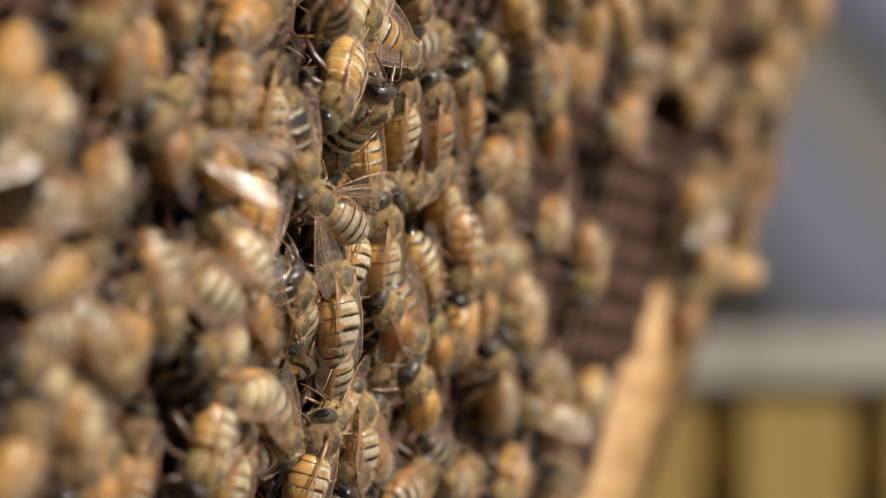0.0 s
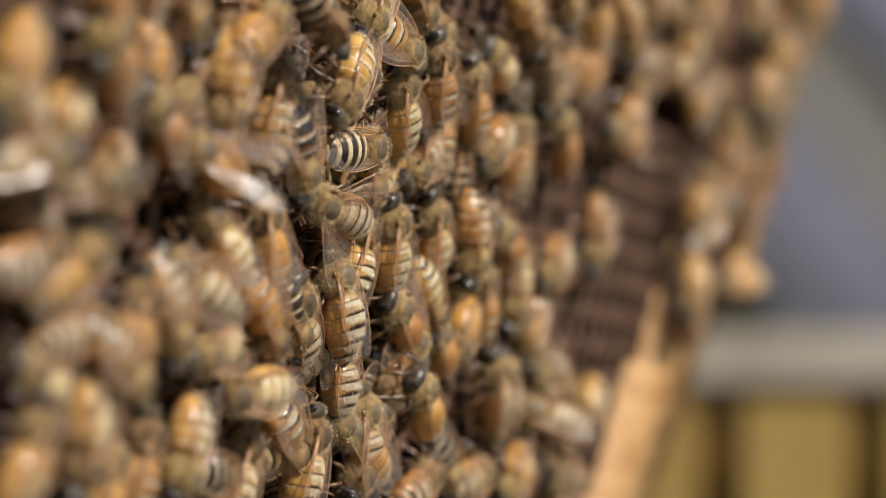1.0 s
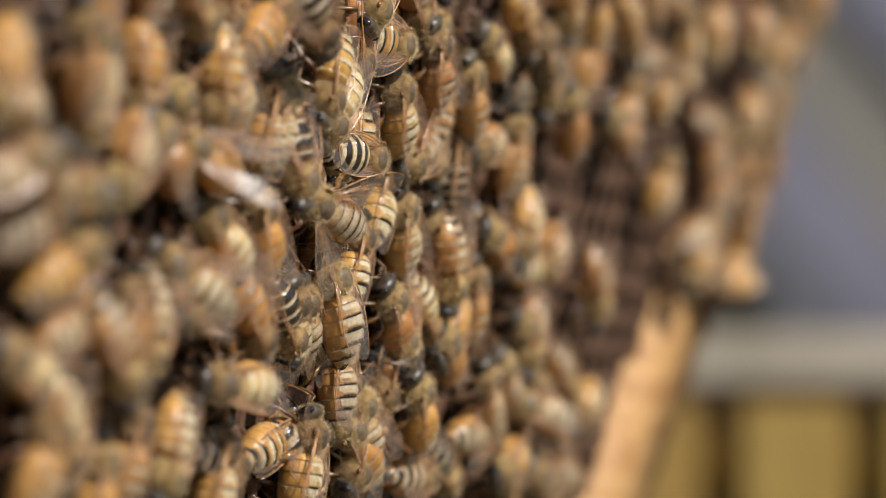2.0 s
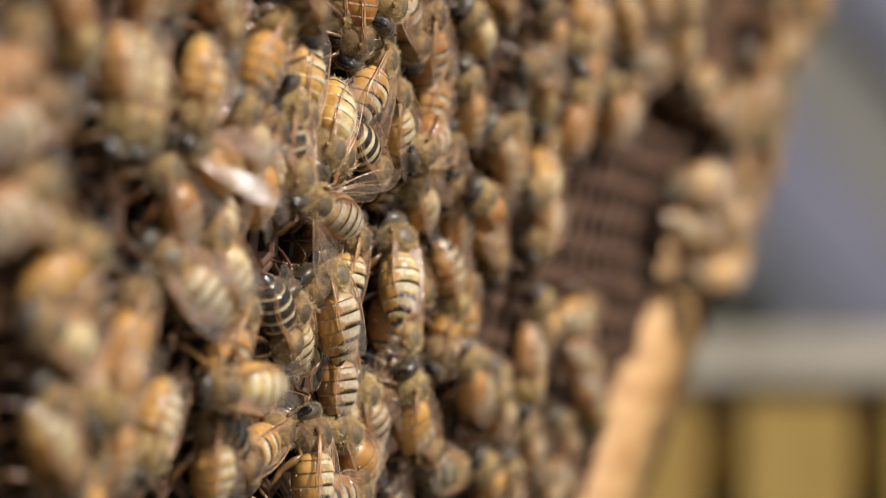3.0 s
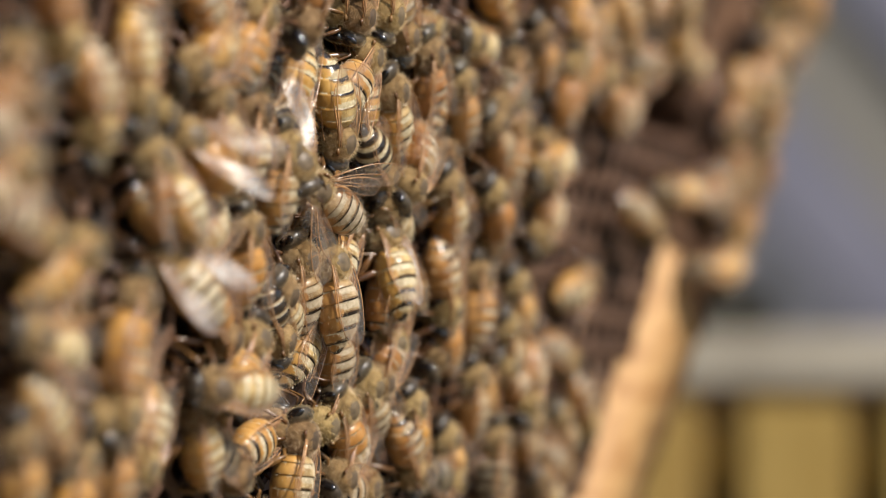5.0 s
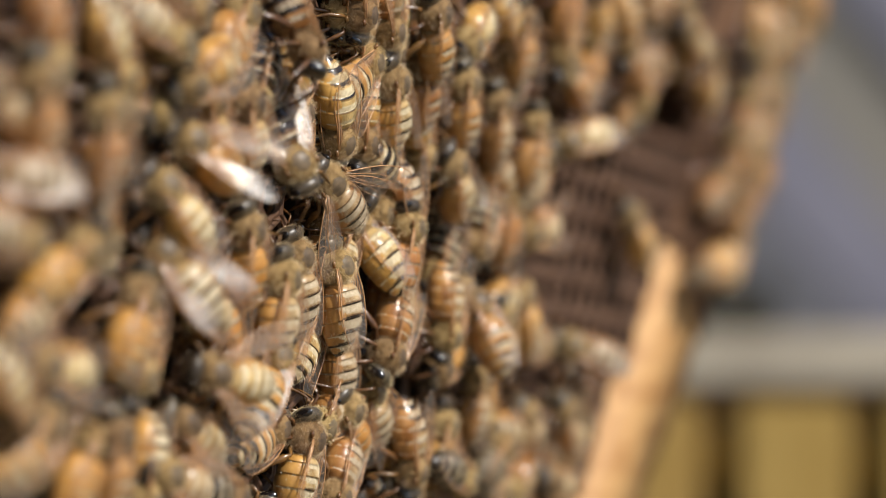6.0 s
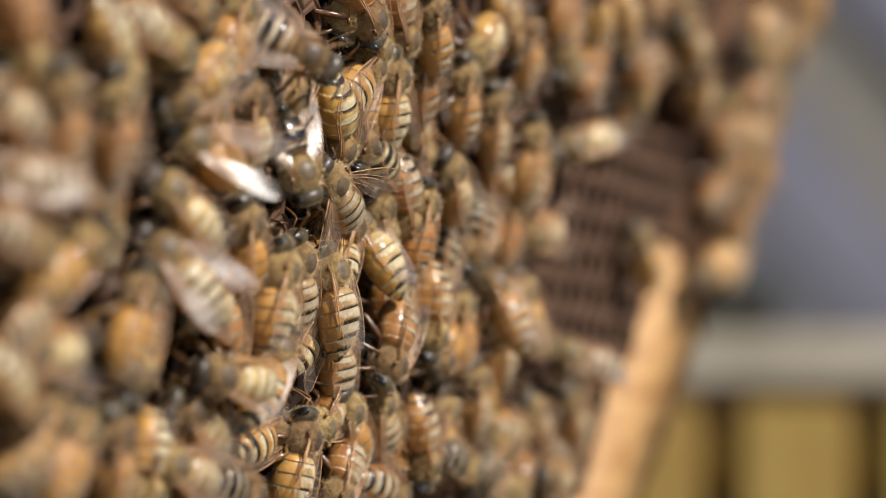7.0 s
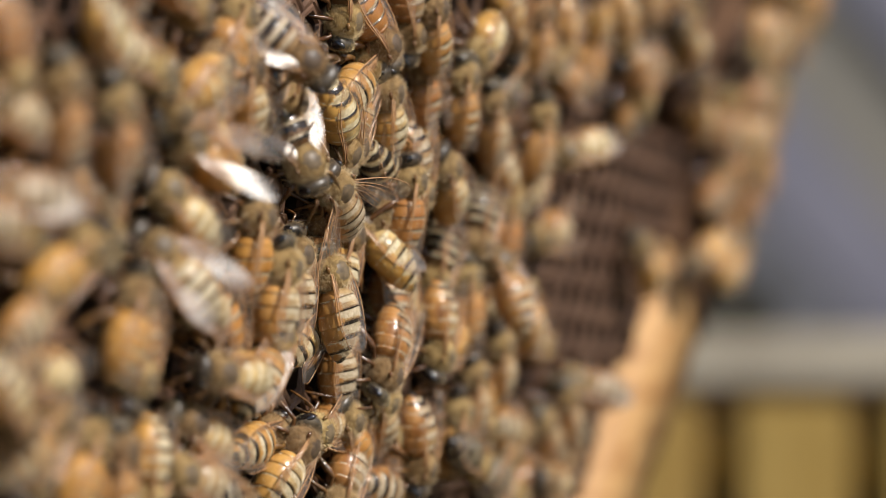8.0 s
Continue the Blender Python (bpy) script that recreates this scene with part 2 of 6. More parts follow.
def thorax(rng, parent, furry):
    """A closely furred ball with a smooth dark shield on its back and a dark knob over each wing root."""
    rings, around = (30, 44) if furry > 2 else (14, 24)
    prof = [(1.95 * math.cos(math.pi * i / rings), 2.08 * math.sin(math.pi * i / rings) ** 0.85 + 0.02) for i in range(rings + 1)][::-1]

    def bald(n):
        return n.z > 0 and (n.x + 0.02) ** 2 / 0.26 + n.y ** 2 / 0.24 < 1

    def slot_of(j, a):
        x, r = prof[j]
        return 2 if bald(Vector((x, r * math.cos(a), r * math.sin(a))) / 2.1) else 0
    verts, faces, slots = lathe(prof, around, slot_of, 0.98)

    def pick(r):
        while True:
            a, b = r.uniform(0, 2 * math.pi), math.acos(r.uniform(-1, 1))
            n = Vector((math.cos(b), math.sin(b) * math.cos(a), math.sin(b) * math.sin(a)))
            if not bald(n):
                return Vector((n.x * 2.0, n.y * 2.03, n.z * 2.0)), n
    hairs(rng, verts, faces, slots, 1, int(1250 * furry), pick, 0.62, 0.022 / furry ** 0.5, -0.25)
    for side in (1, -1):
        before = len(faces)
        tube(verts, faces, [(0.9, side * 1.72, 1.25), (0.55, side * 1.85, 1.35), (0.1, side * 1.8, 1.3)], [0.12, 0.24, 0.14], 8)
        slots.extend([3] * (len(faces) - before))
    return mesh_part("thorax", verts, faces, [FUR, HAIR, SHIELD, LEG], slots, parent, at=pose(2.0 * MM, 0, 0.35 * MM))


def ball(bm, c, r, seg=16, rings=10):
    made = bmesh.ops.create_uvsphere(bm, u_segments=seg, v_segments=rings, radius=1.0)
    for v in made["verts"]:
        v.co = Vector(((c[0] + v.co.x * r[0]) * MM, (c[1] + v.co.y * r[1]) * MM, (c[2] + v.co.z * r[2]) * MM))
    return made["verts"]


def tube(verts, faces, path, radii, sides=6):
    """A jointed limb through the points of path, mm."""
    base = len(verts)
    for i, p in enumerate(path):
        p = Vector(p)
        a = Vector(path[max(0, i - 1)])
        b = Vector(path[min(len(path) - 1, i + 1)])
        d = (b - a).normalized()
        x = d.cross(Vector((0.13, 0.2, 1))).normalized()
        y = d.cross(x)
        for s in range(sides):
            t = 2 * math.pi * s / sides
            verts.append(tuple((p + (x * math.cos(t) + y * math.sin(t)) * radii[i]) * MM))
    for i in range(len(path) - 1):
        for s in range(sides):
            n = (s + 1) % sides
            faces.append((base + i * sides + s, base + i * sides + n, base + (i + 1) * sides + n, base + (i + 1) * sides + s))
    faces.append(tuple(base + s for s in range(sides))[::-1])
    faces.append(tuple(base + (len(path) - 1) * sides + s for s in range(sides)))


def head(rng, parent, nod, furry):
    """A flat, downy, three-cornered face between two tall oval eyes; elbowed feelers."""
    prof = [(1.0 * math.cos(math.pi * i / 12), 1.8 * math.sin(math.pi * i / 12) ** 0.7 + 0.02) for i in range(13)]
    verts, faces, slots = lathe(prof[::-1], 20, lambda j, a: 0, 1.0)
    # the face narrows towards the jaws
    verts = [(x, y * (0.98 + 0.18 * z / (1.75 * MM)), z - 0.25 * MM) for x, y, z in verts]

    def pick(r):
        a, b = r.uniform(0, 2 * math.pi), math.acos(r.uniform(-1, 1))
        n = Vector((math.cos(b), math.sin(b) * math.cos(a), math.sin(b) * math.sin(a)))
        return Vector((n.x * 1.0, n.y * 1.62, n.z * 1.75 - 0.25)), n
    hairs(rng, verts, faces, slots, 1, int(520 * furry), pick, 0.36, 0.02 / furry ** 0.5, 0.1)
    hd = mesh_part("head", verts, faces, [FACE, HAIR], slots, parent, at=pose(4.25 * MM, 0, 0.0, 0, nod, 0))
    for side in (1, -1):
        bm = bmesh.new()
        ball(bm, (0.10, side * 1.40, 0.18), (0.56, 0.45, 1.12), 20, 14)
        part("eye", bm, EYE_BLACK, hd, "glossy black compound eye")
        v, f = [], []
        s = side * rng.uniform(0.8, 1.3)
        tube(v, f, [(0.9, side * 0.35, 0.1), (1.35, side * 0.6, 0.65), (1.7, side * 0.85, 1.05), (2.0, s * 1.05, 0.85), (2.7, s * 1.4, 0.3),
                    (3.4, s * 1.75, -0.35), (4.0, s * 2.0, -1.0)], [0.12, 0.10, 0.12, 0.14, 0.16, 0.16, 0.12])
        mesh_part("antenna", v, f, LEG, None, hd)
    v, f = [], []
    tube(v, f, [(0.75, 0, -1.3), (0.95, 0, -1.8), (0.75, 0, -2.4)], [0.42, 0.34, 0.12])
    mesh_part("jaw", v, f, LEG, None, hd)
    return hd


def wing(name, length, width, parent, at, side):
    """A clear wing with raised veins; it runs back from its hinge, the stiff edge outward (local +y)."""
    verts, faces, slots = [], [], []
    n, m = 12, 4

    def place(k, w):
        lead = 0.16 * math.sin(math.pi * k) + 0.03
        broad = width * (0.16 + 0.84 * math.sin(math.pi * min(1.0, k * 0.62 + 0.04)) ** 0.9)
        if k > 0.8:
            broad *= math.sqrt(max(0.0, 1 - ((k - 0.8) / 0.2) ** 2)) * 0.94 + 0.06
        return (-length * k, side * (lead * width + broad * (0.32 - w)), 0.10 * math.sin(7 * k + 3 * w) + 0.22 * w * (1 - k) - 0.3 * k * k)
    for i in range(n + 1):
        for j in range(m + 1):
            verts.append(tuple(c * MM for c in place(i / n, j / m)))
    for i in range(n):
        for j in range(m):
            a = i * (m + 1) + j
            faces.append((a, a + 1, a + m + 2, a + m + 1))
            slots.append(0)

    def vein(points, r0, r1):
        before = len(faces)
        path = [Vector(place(*p)) + Vector((0, 0, 0.01)) for p in points]
        tube(verts, faces, path, [0.9 * (r0 + (r1 - r0) * i / (len(path) - 1)) for i in range(len(path))], 4)
        slots.extend([1] * (len(faces) - before))
    vein([(k / 8, 0.0) for k in range(8)], 0.11, 0.05)
    vein([(k / 6 * 0.7, 0.25 + 0.04 * k) for k in range(7)], 0.07, 0.03)
    vein([(k / 6 * 0.8, 0.42 + 0.05 * k) for k in range(7)], 0.05, 0.025)
    vein([(0.35, 0.05), (0.38, 0.35), (0.42, 0.65)], 0.035, 0.02)
    vein([(0.62, 0.05), (0.6, 0.3), (0.66, 0.75)], 0.035, 0.02)
    vein([(0.1, 0.55), (0.3, 0.8), (0.55, 0.95)], 0.045, 0.02)
    vein([(0.06 + k / 12 * 0.94, 1.0) for k in range(13)], 0.026, 0.022)
    vein([(0.87 + k / 5 * 0.13, 0.0) for k in range(6)], 0.045, 0.022)
    return mesh_part(name, verts, faces, [WING, VEIN], slots, parent, at=at)


def leg(rng, parent, side, hip, reach, back):
    v, f = [], []
    h = Vector((hip, side * 1.1, -0.9))
    knee = h + Vector((back * 0.5, side * reach * 0.55, 0.5 + rng.uniform(-.2, .4)))
    ankle = h + Vector((back * 1.05, side * reach * 0.95, -0.9 + rng.uniform(-.2, .2)))
    foot = h + Vector((back * 1.5 + rng.uniform(-.4, .4), side * reach * 1.2, -1.9))
    toe = foot + (foot - ankle) * 0.35
    fat = 1.7 if back < -2 else 1.0
    tube(v, f, [h, h.lerp(knee, 0.5), knee, knee.lerp(ankle, 0.35), ankle, ankle.lerp(foot, 0.45), foot, toe],
         [0.26, 0.30, 0.19, 0.27 * fat, 0.22 * fat, 0.22 * fat, 0.1, 0.05])
    return mesh_part("leg", v, f, LEG, None, parent)


def worker_bee(seed, coat_name, length=7.4, girth=1.0, spread=14.0, raised=6.0, droop=0.9, nod=25.0, uneven=0.0, furry=1.0, cup=10.0):
    """A bee facing +x, feet 2.8 mm below its middle."""
    rng = random.Random(seed)
    bee = new("worker_bee")
    bee.empty_display_size = 0.004
    abdomen(rng, coat_name, length, girth, bee, droop, furry)
    thorax(rng, bee, furry)
    head(rng, bee, nod, furry)
    for side in (1, -1):
        turn, roll = -side * (spread + uneven * side), cup + rng.uniform(-4, 4) * (cup < 19)
        hinge = pose(2.0 * MM, side * 1.35 * MM, 1.65 * MM) @ pose(0, 0, 0, side * roll, raised, turn)
        wing("forewing", 9.0, 2.45, bee, hinge, side)
        hinge = pose(1.3 * MM, side * 1.3 * MM, 1.45 * MM) @ pose(0, 0, 0, side * roll, raised - 2, turn * 0.75)
        wing("hindwing", 6.2, 1.9, bee, hinge, side)
        for hip, reach, back in ((3.0, 2.3, 1.2), (2.0, 2.7, -0.5), (1.1, 2.6, -2.3)):
            leg(rng, bee, side, hip, reach, back)
    return bee


# ---- the comb in its wooden frame ----
BAR_FOOT = Vector((108.3, -29.9))        # a point of the bar's inner edge, comb mm
BAR_WAY = Vector((0.669, 0.743))       # the bar's run, leaning away at its upper end
BAR_IN = Vector((-BAR_WAY.y, BAR_WAY.x))


def plan(p, q, h=0.0):
    w = BAR_FOOT + BAR_WAY * p + BAR_IN * q
    return Vector((w.x, w.y, h)) * MM


def comb():
    """Open hexagonal cells, 5.3 mm apart, mouths in the plane h = 0, floors 11 mm down; neighbours share their rims."""
    rng = random.Random(4)
    pitch, row, corner = 5.3, 5.3 * math.sqrt(3) / 2, 5.3 / math.sqrt(3)
    turn = Matrix.Rotation(radians(-2.1), 2)
    verts, faces, slots, rim = [], [], [], {}

    def put(x, y, h):
        w = turn @ Vector((x, y))
        verts.append((w.x * MM, w.y * MM, h * MM))
        return len(verts) - 1
    for j in range(-24, 26):
        for i in range(-34, 44):
            cx, cy = (i + 0.5 * (j % 2)) * pitch, j * row
            c = turn @ Vector((cx, cy))
            d = c - BAR_FOOT
            if d.dot(BAR_IN) < 1.5 or d.dot(BAR_IN) > 205 or not -118 < c.x < 150 or not -62 < c.y < 72:
                continue
            depth = -11 + rng.uniform(-1.0, 1.0)
            pit = -9.0 if ((c.x - 135.5) / 13) ** 2 + ((c.y - 23.6) / 5.5) ** 2 < 1 else 0.0  # a gnawed hollow
            rings = []
            for no, (r, h) in enumerate(((corner, 0.0), (2.75, 0.2), (2.35, 0.2), (2.08, -0.2), (2.4, depth))):
                ring = []
                for k in range(6):
                    a = radians(60 * k + 30)
                    rr = r + (rng.uniform(-0.1, 0.1) if no in (1, 2) else 0)
                    x, y = cx + rr * math.cos(a), cy + rr * math.sin(a)
                    lift = pit + (0.3 * noise.noise((x * 0.21, y * 0.2, 3)) if no < 3 else 0)
                    if no == 0:
                        key = (round(x * 4 + 0.013), round(y * 4 + 0.017))
                        if key not in rim:
                            rim[key] = put(x, y, h + lift)
                        ring.append(rim[key])
                    else:
                        ring.append(put(x, y, h + lift))
                rings.append(ring)
            # walls below the mouth and floors take the wax darkened for inner shade
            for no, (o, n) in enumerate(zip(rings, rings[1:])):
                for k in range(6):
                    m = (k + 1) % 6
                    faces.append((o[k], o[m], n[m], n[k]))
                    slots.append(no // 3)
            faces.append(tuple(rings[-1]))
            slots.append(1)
    return mesh_part("comb", verts, faces, [WAX, CELL_SHADE], slots, None, smooth=False)


def frame_bar(name, p0, p1, q0, q1, h0, h1, parent, seed, stuff=None):
    """A worn timber, its arrises uneven with wax and propolis."""
    bm = bmesh.new()
    box_mesh(bm, (p0, q0, h0), (p1, q1, h1))
    long_edges = [e for e in bm.edges if abs((e.verts[0].co - e.verts[1].co).x) > 1]
    bmesh.ops.subdivide_edges(bm, edges=long_edges, cuts=60, use_grid_fill=True)
    bmesh.ops.bevel(bm, geom=[e for e in bm.edges if e.calc_face_angle(0) > 1], offset=1.1, segments=3, affect="EDGES")
    for v in bm.verts:
        x, y, z = v.co
        wob = 0.9 * noise.noise((x * 0.05, seed, z * 0.02)) + 0.35 * noise.noise((x * 0.21, y * 0.2, seed))
        q = y + wob
        v.co = plan(x, q, z + 0.4 * noise.noise((x * 0.13, y * 0.15, seed + 5)))
    return part(name, bm, stuff or WOOD, parent)


hive_frame = new("framed_honeycomb")
hive_frame.matrix_basis = COMB
tagged(hive_frame, "pine hive frame holding dark brown drawn brood comb", "honeycomb")
cells = comb()
cells.parent = hive_frame
tagged(cells, "dark brown wax comb of open hexagonal cells")
frame_bar("top_bar", -240, 240, -22, 0, -24, 1.5, hive_frame, 1)
tagged(frame_bar("propolis_crust", 46, 240.5, -22.5, 0.5, -24.5, 2.0, hive_frame, 1, PROPOLIS), "dark brown crust of propolis on the bar")
frame_bar("bottom_bar", -225, 225, 205, 215, -20, 0, hive_frame, 2)
frame_bar("end_bar", -235, -225, 0.5, 204.5, -24, 3, hive_frame, 3)
frame_bar("end_bar", 225, 235, 0.5, 204.5, -24, 3, hive_frame, 4)

# ---- behind: an open hive box with frames hung in it, a painted wall, the ground ----
ground = bmesh.new()
bmesh.ops.create_grid(ground, x_segments=60, y_segments=60, size=400)
for gv in ground.verts:
    gv.co.z = 0.02 * noise.noise((gv.co.x * 0.4, gv.co.y * 0.4, 0))
tagged(part("ground", ground, SOIL), "dry bare ground", "ground", kind="structure")


def hive_box():
    hive = new("hive_box")
    hive.matrix_basis = pose(0.115, 0.80, 0.0)
    bm = bmesh.new()
    box_mesh(bm, (-0.20, -0.020, 0.9652), (0.26, 0.0, 0.9795), 0.002)
    part("rail", bm, RAIL_PAINT, hive, "pale weathered wooden rail", False)
    for x0, x1 in ((-0.20, -0.18), (0.24, 0.26)):
        bm = bmesh.new()
        box_mesh(bm, (x0, 0.001, 0.70), (x1, 0.30, 0.9795), 0.002)
        part("side_wall", bm, BOX_WOOD, hive, "", False)
    bm = bmesh.new()
    box_mesh(bm, (-0.178, 0.002, 0.9545), (0.238, 0.012, 0.9648), 0.001)
    part("rest_strip", bm, WOOD, hive, "brown wooden strip under the rail", False)
    bm = bmesh.new()
    box_mesh(bm, (-0.20, 0.301, 0.70), (0.26, 0.321, 0.955), 0.002)
    part("rear_wall", bm, BOX_WOOD, hive, "", False)
    bm = bmesh.new()
    box_mesh(bm, (-0.22, -0.04, 0.66), (0.28, 0.341, 0.699), 0.002)
    part("floor_board", bm, BOX_WOOD, hive, "", False)
    for sx in (-0.19, 0.21):
        for sy in (0.0, 0.27):
            bm = bmesh.new()
            box_mesh(bm, (sx, sy, 0.0), (sx + 0.04, sy + 0.04, 0.659), 0.003)
            part("stand_leg", bm, BOX_WOOD, hive, "", False)
    return tagged(hive, "wooden hive box with a pale weathered top rail", "hive box")


hive_box()


def end_frame(x):
    ob = new("boxed_frame")
    ob.matrix_basis = pose(x, 0.778, 0.70)
    bm = bmesh.new()
    box_mesh(bm, (-0.0138, 0, 0.0), (0.0138, 0.022, 0.262), 0.0015)
    part("end_bar", bm, BOX_WOOD, ob, "", False)
    bm = bmesh.new()
    box_mesh(bm, (-0.0125, 0.0235, 0.232), (0.0125, 0.29, 0.254), 0.0015)
    part("top_bar", bm, BOX_WOOD, ob, "", False)
    bm = bmesh.new()
    box_mesh(bm, (-0.011, 0.024, 0.01), (0.011, 0.29, 0.231), 0.0015)
    part("comb", bm, WAX, ob, "", False)
    return tagged(ob, "yellow pine hive frame hanging in the box", "hive frame", "frames hung in the box")


boxed = end_frame(0.0867)
for bx in (-4, -3, -2, -1, 1, 2, 3, 4, 5, 6):
    copy_thing(boxed, pose(0.0867 + 0.037 * bx, 0.778, 0.70))

# added board, coloured dark to stand in for the shadow gap behind the rail
shade_plank = bmesh.new()
box_mesh(shade_plank, (-0.25, 0, 0), (0.118, 0.02, 0.33), 0.003)
tagged(part("board", shade_plank, GAP_SHADE, None, "", False, pose(0, 1.105, 0.66, -3, 0, 0)), "added dark board standing in for the shaded gap behind the rail", "board")

wall = bmesh.new()
box_mesh(wall, (-3, 2.6, -0.05), (4, 2.75, 2.6), 0.01)
tagged(part("wall_north", wall, WALL_PAINT, None, "", False), "olive-grey rendered wall", "wall", kind="structure")


def leaning_board(x0, x1, paint, label):
    """A long board that stands aslant on one corner, flat against the wall."""
    bm = bmesh.new()
    foot = max(0.0, -x0) * 0.845 + 0.012
    box_mesh(bm, (x0, -0.007, foot), (x1, 0, foot + 1.9), 0.002)
    ob = part("leaning_board", bm, paint, None, "", False, pose(1.226, 2.596, 0, 0, -40.2, 0))
    return tagged(ob, label, "board")


leaning_board(-0.072, 0.0, LAVENDER, "lavender painted board leaning against the wall")
leaning_board(-0.17, -0.075, GREY_PAINT, "grey painted board leaning against the wall")
leaning_board(0.088, 0.15, LAVENDER, "lavender painted board leaning against the wall")


# ---- the bees on the comb ----
SHOWN = {"amber": "amber-banded worker honeybee on the comb", "striped": "worker honeybee with tan and black striped abdomen on the comb",
         "dark": "dark shiny worker honeybee with thin pale bands", "tan": "pale tan worker honeybee with fuzzy bands on the comb",
         "banded": "worker honeybee with bold black and cream banded abdomen", "orange": "orange worker honeybee with glossy abdomen on the comb"}
WING_SET = {"f": (-2, -1, 2, 12), "v": (5, 3, 3, 12), "w": (12, 3, -4, 5), "s": (44, 10, 5, 8), "c": (-5, -2, 1, 14), "g": (8, 32, 3, 12), "h": (12, -3, 3, 3)}
BEES = {k: {w + d: [] for w in WING_SET for d in ("", "+")} for k in SHOWN}


def crawl(stock, *rows, fan=0.0):
    """A bee that creeps over the comb; rows of seconds, mm along, up and out, heading, nod and lean. From fan seconds on it beats its wings."""
    stock.append((rows, fan))


def beat(wing_ob, since, swing):
    rest = wing_ob.matrix_basis.copy()
    rows = [(0.0, rest), (since, rest)]
    for k in range(1, int((8.0 - since) * 15)):
        rows.append((since + k / 15, rest @ pose(0, 0, 0, swing * (0.3 if k % 2 else -0.6), 0, swing * (1 if k % 2 else 0.2))))
    walk(wing_ob, rows + [(8.0, rest)])


def settle():
    """Breeds one bee of each look that is called for, copies it, and keys them all; looks marked + have a full coat of hair."""
    for kind_no, kind_name in enumerate(SHOWN):
        for set_no, (set_name, (spread, raised, uneven, cup)) in enumerate(WING_SET.items()):
            for mark, furry in (("", 0.7), ("+", 4.5)):
                orders = BEES[kind_name][set_name + mark]
                if not orders:
                    continue
                bee = worker_bee(10 * kind_no + set_no, kind_name, 7.0 + 0.18 * set_no, 1.04 + 0.03 * (set_no % 3), spread, raised,
                                 0.6 + 0.3 * set_no, 20 + 12 * (set_no % 3), uneven, furry, cup)
                tagged(bee, SHOWN[kind_name], "bee", "bees on the comb")
                swarm = [bee] + [copy_thing(bee, Matrix()) for _ in orders[1:]]
                for one, (rows, fan) in zip(swarm, orders):
                    walk(one, [(r[0], on_comb(*r[1:])) for r in rows])
                    for wing_ob in one.children if fan else ():
                        if "wing" in wing_ob.name:
                            beat(wing_ob, fan, 38 if wing_ob.matrix_basis.translation.y < 0 else -38)


def bystanders():
    """Bees of the lower layer, half hidden under the others, which hardly stir."""
    rng = random.Random(26)
    names = ("amber", "tan", "striped", "amber", "dark", "dark", "orange")
    for n in range(12):
        p, away = 58 + 11 * (n // 2) + rng.uniform(-3, 3), (-14, -2)[n % 2] + rng.uniform(-3, 3)
        w = BAR_FOOT + BAR_WAY * p + BAR_IN * away
        h = 4.6 if away > -19 else 4.6 - (-19 - away) * 0.5
        a = rng.choice((80, 60, -100, 100, -80, -60, 30)) + rng.uniform(-30, 30)
        rows = [(t, w.x + rng.gauss(0, 0.5), w.y + rng.gauss(0, 0.5), h, a + rng.gauss(0, 6)) for t in (0.0, 2.5, 5.5, 8.0)]
        crawl(BEES[rng.choice(("amber", "orange", "dark", "dark", "striped", "amber", "orange"))][rng.choice("ffvw")], *rows)
    u = -105.0
    while u < 118:
        v = -44.0
        while v < 46:
            uu, vv = u + rng.uniform(-2.5, 2.5), v + rng.uniform(-3, 3)
            d = Vector((uu, vv)) - BAR_FOOT
            open_cells = uu > 80 and -17 < vv < 27
            if d.dot(BAR_IN) > 4 and not open_cells and rng.random() > (0.68 if uu < -14 else 0.25 if uu < 26 else 0.6):
                a = rng.choice((90, 90, -90, -90, 70, 110, -60, 200, 20)) + rng.uniform(-25, 25)
                h = rng.uniform(1.2, 1.9)
                rows = [(t, uu + rng.gauss(0, 0.6), vv + rng.gauss(0, 0.6), h, a + rng.gauss(0, 6)) for t in (0.0, 2.5, 5.5, 8.0)]
                crawl(BEES[rng.choice(names)][rng.choice("ffvw")], *rows)
            v += 11.5
        u += 9.5


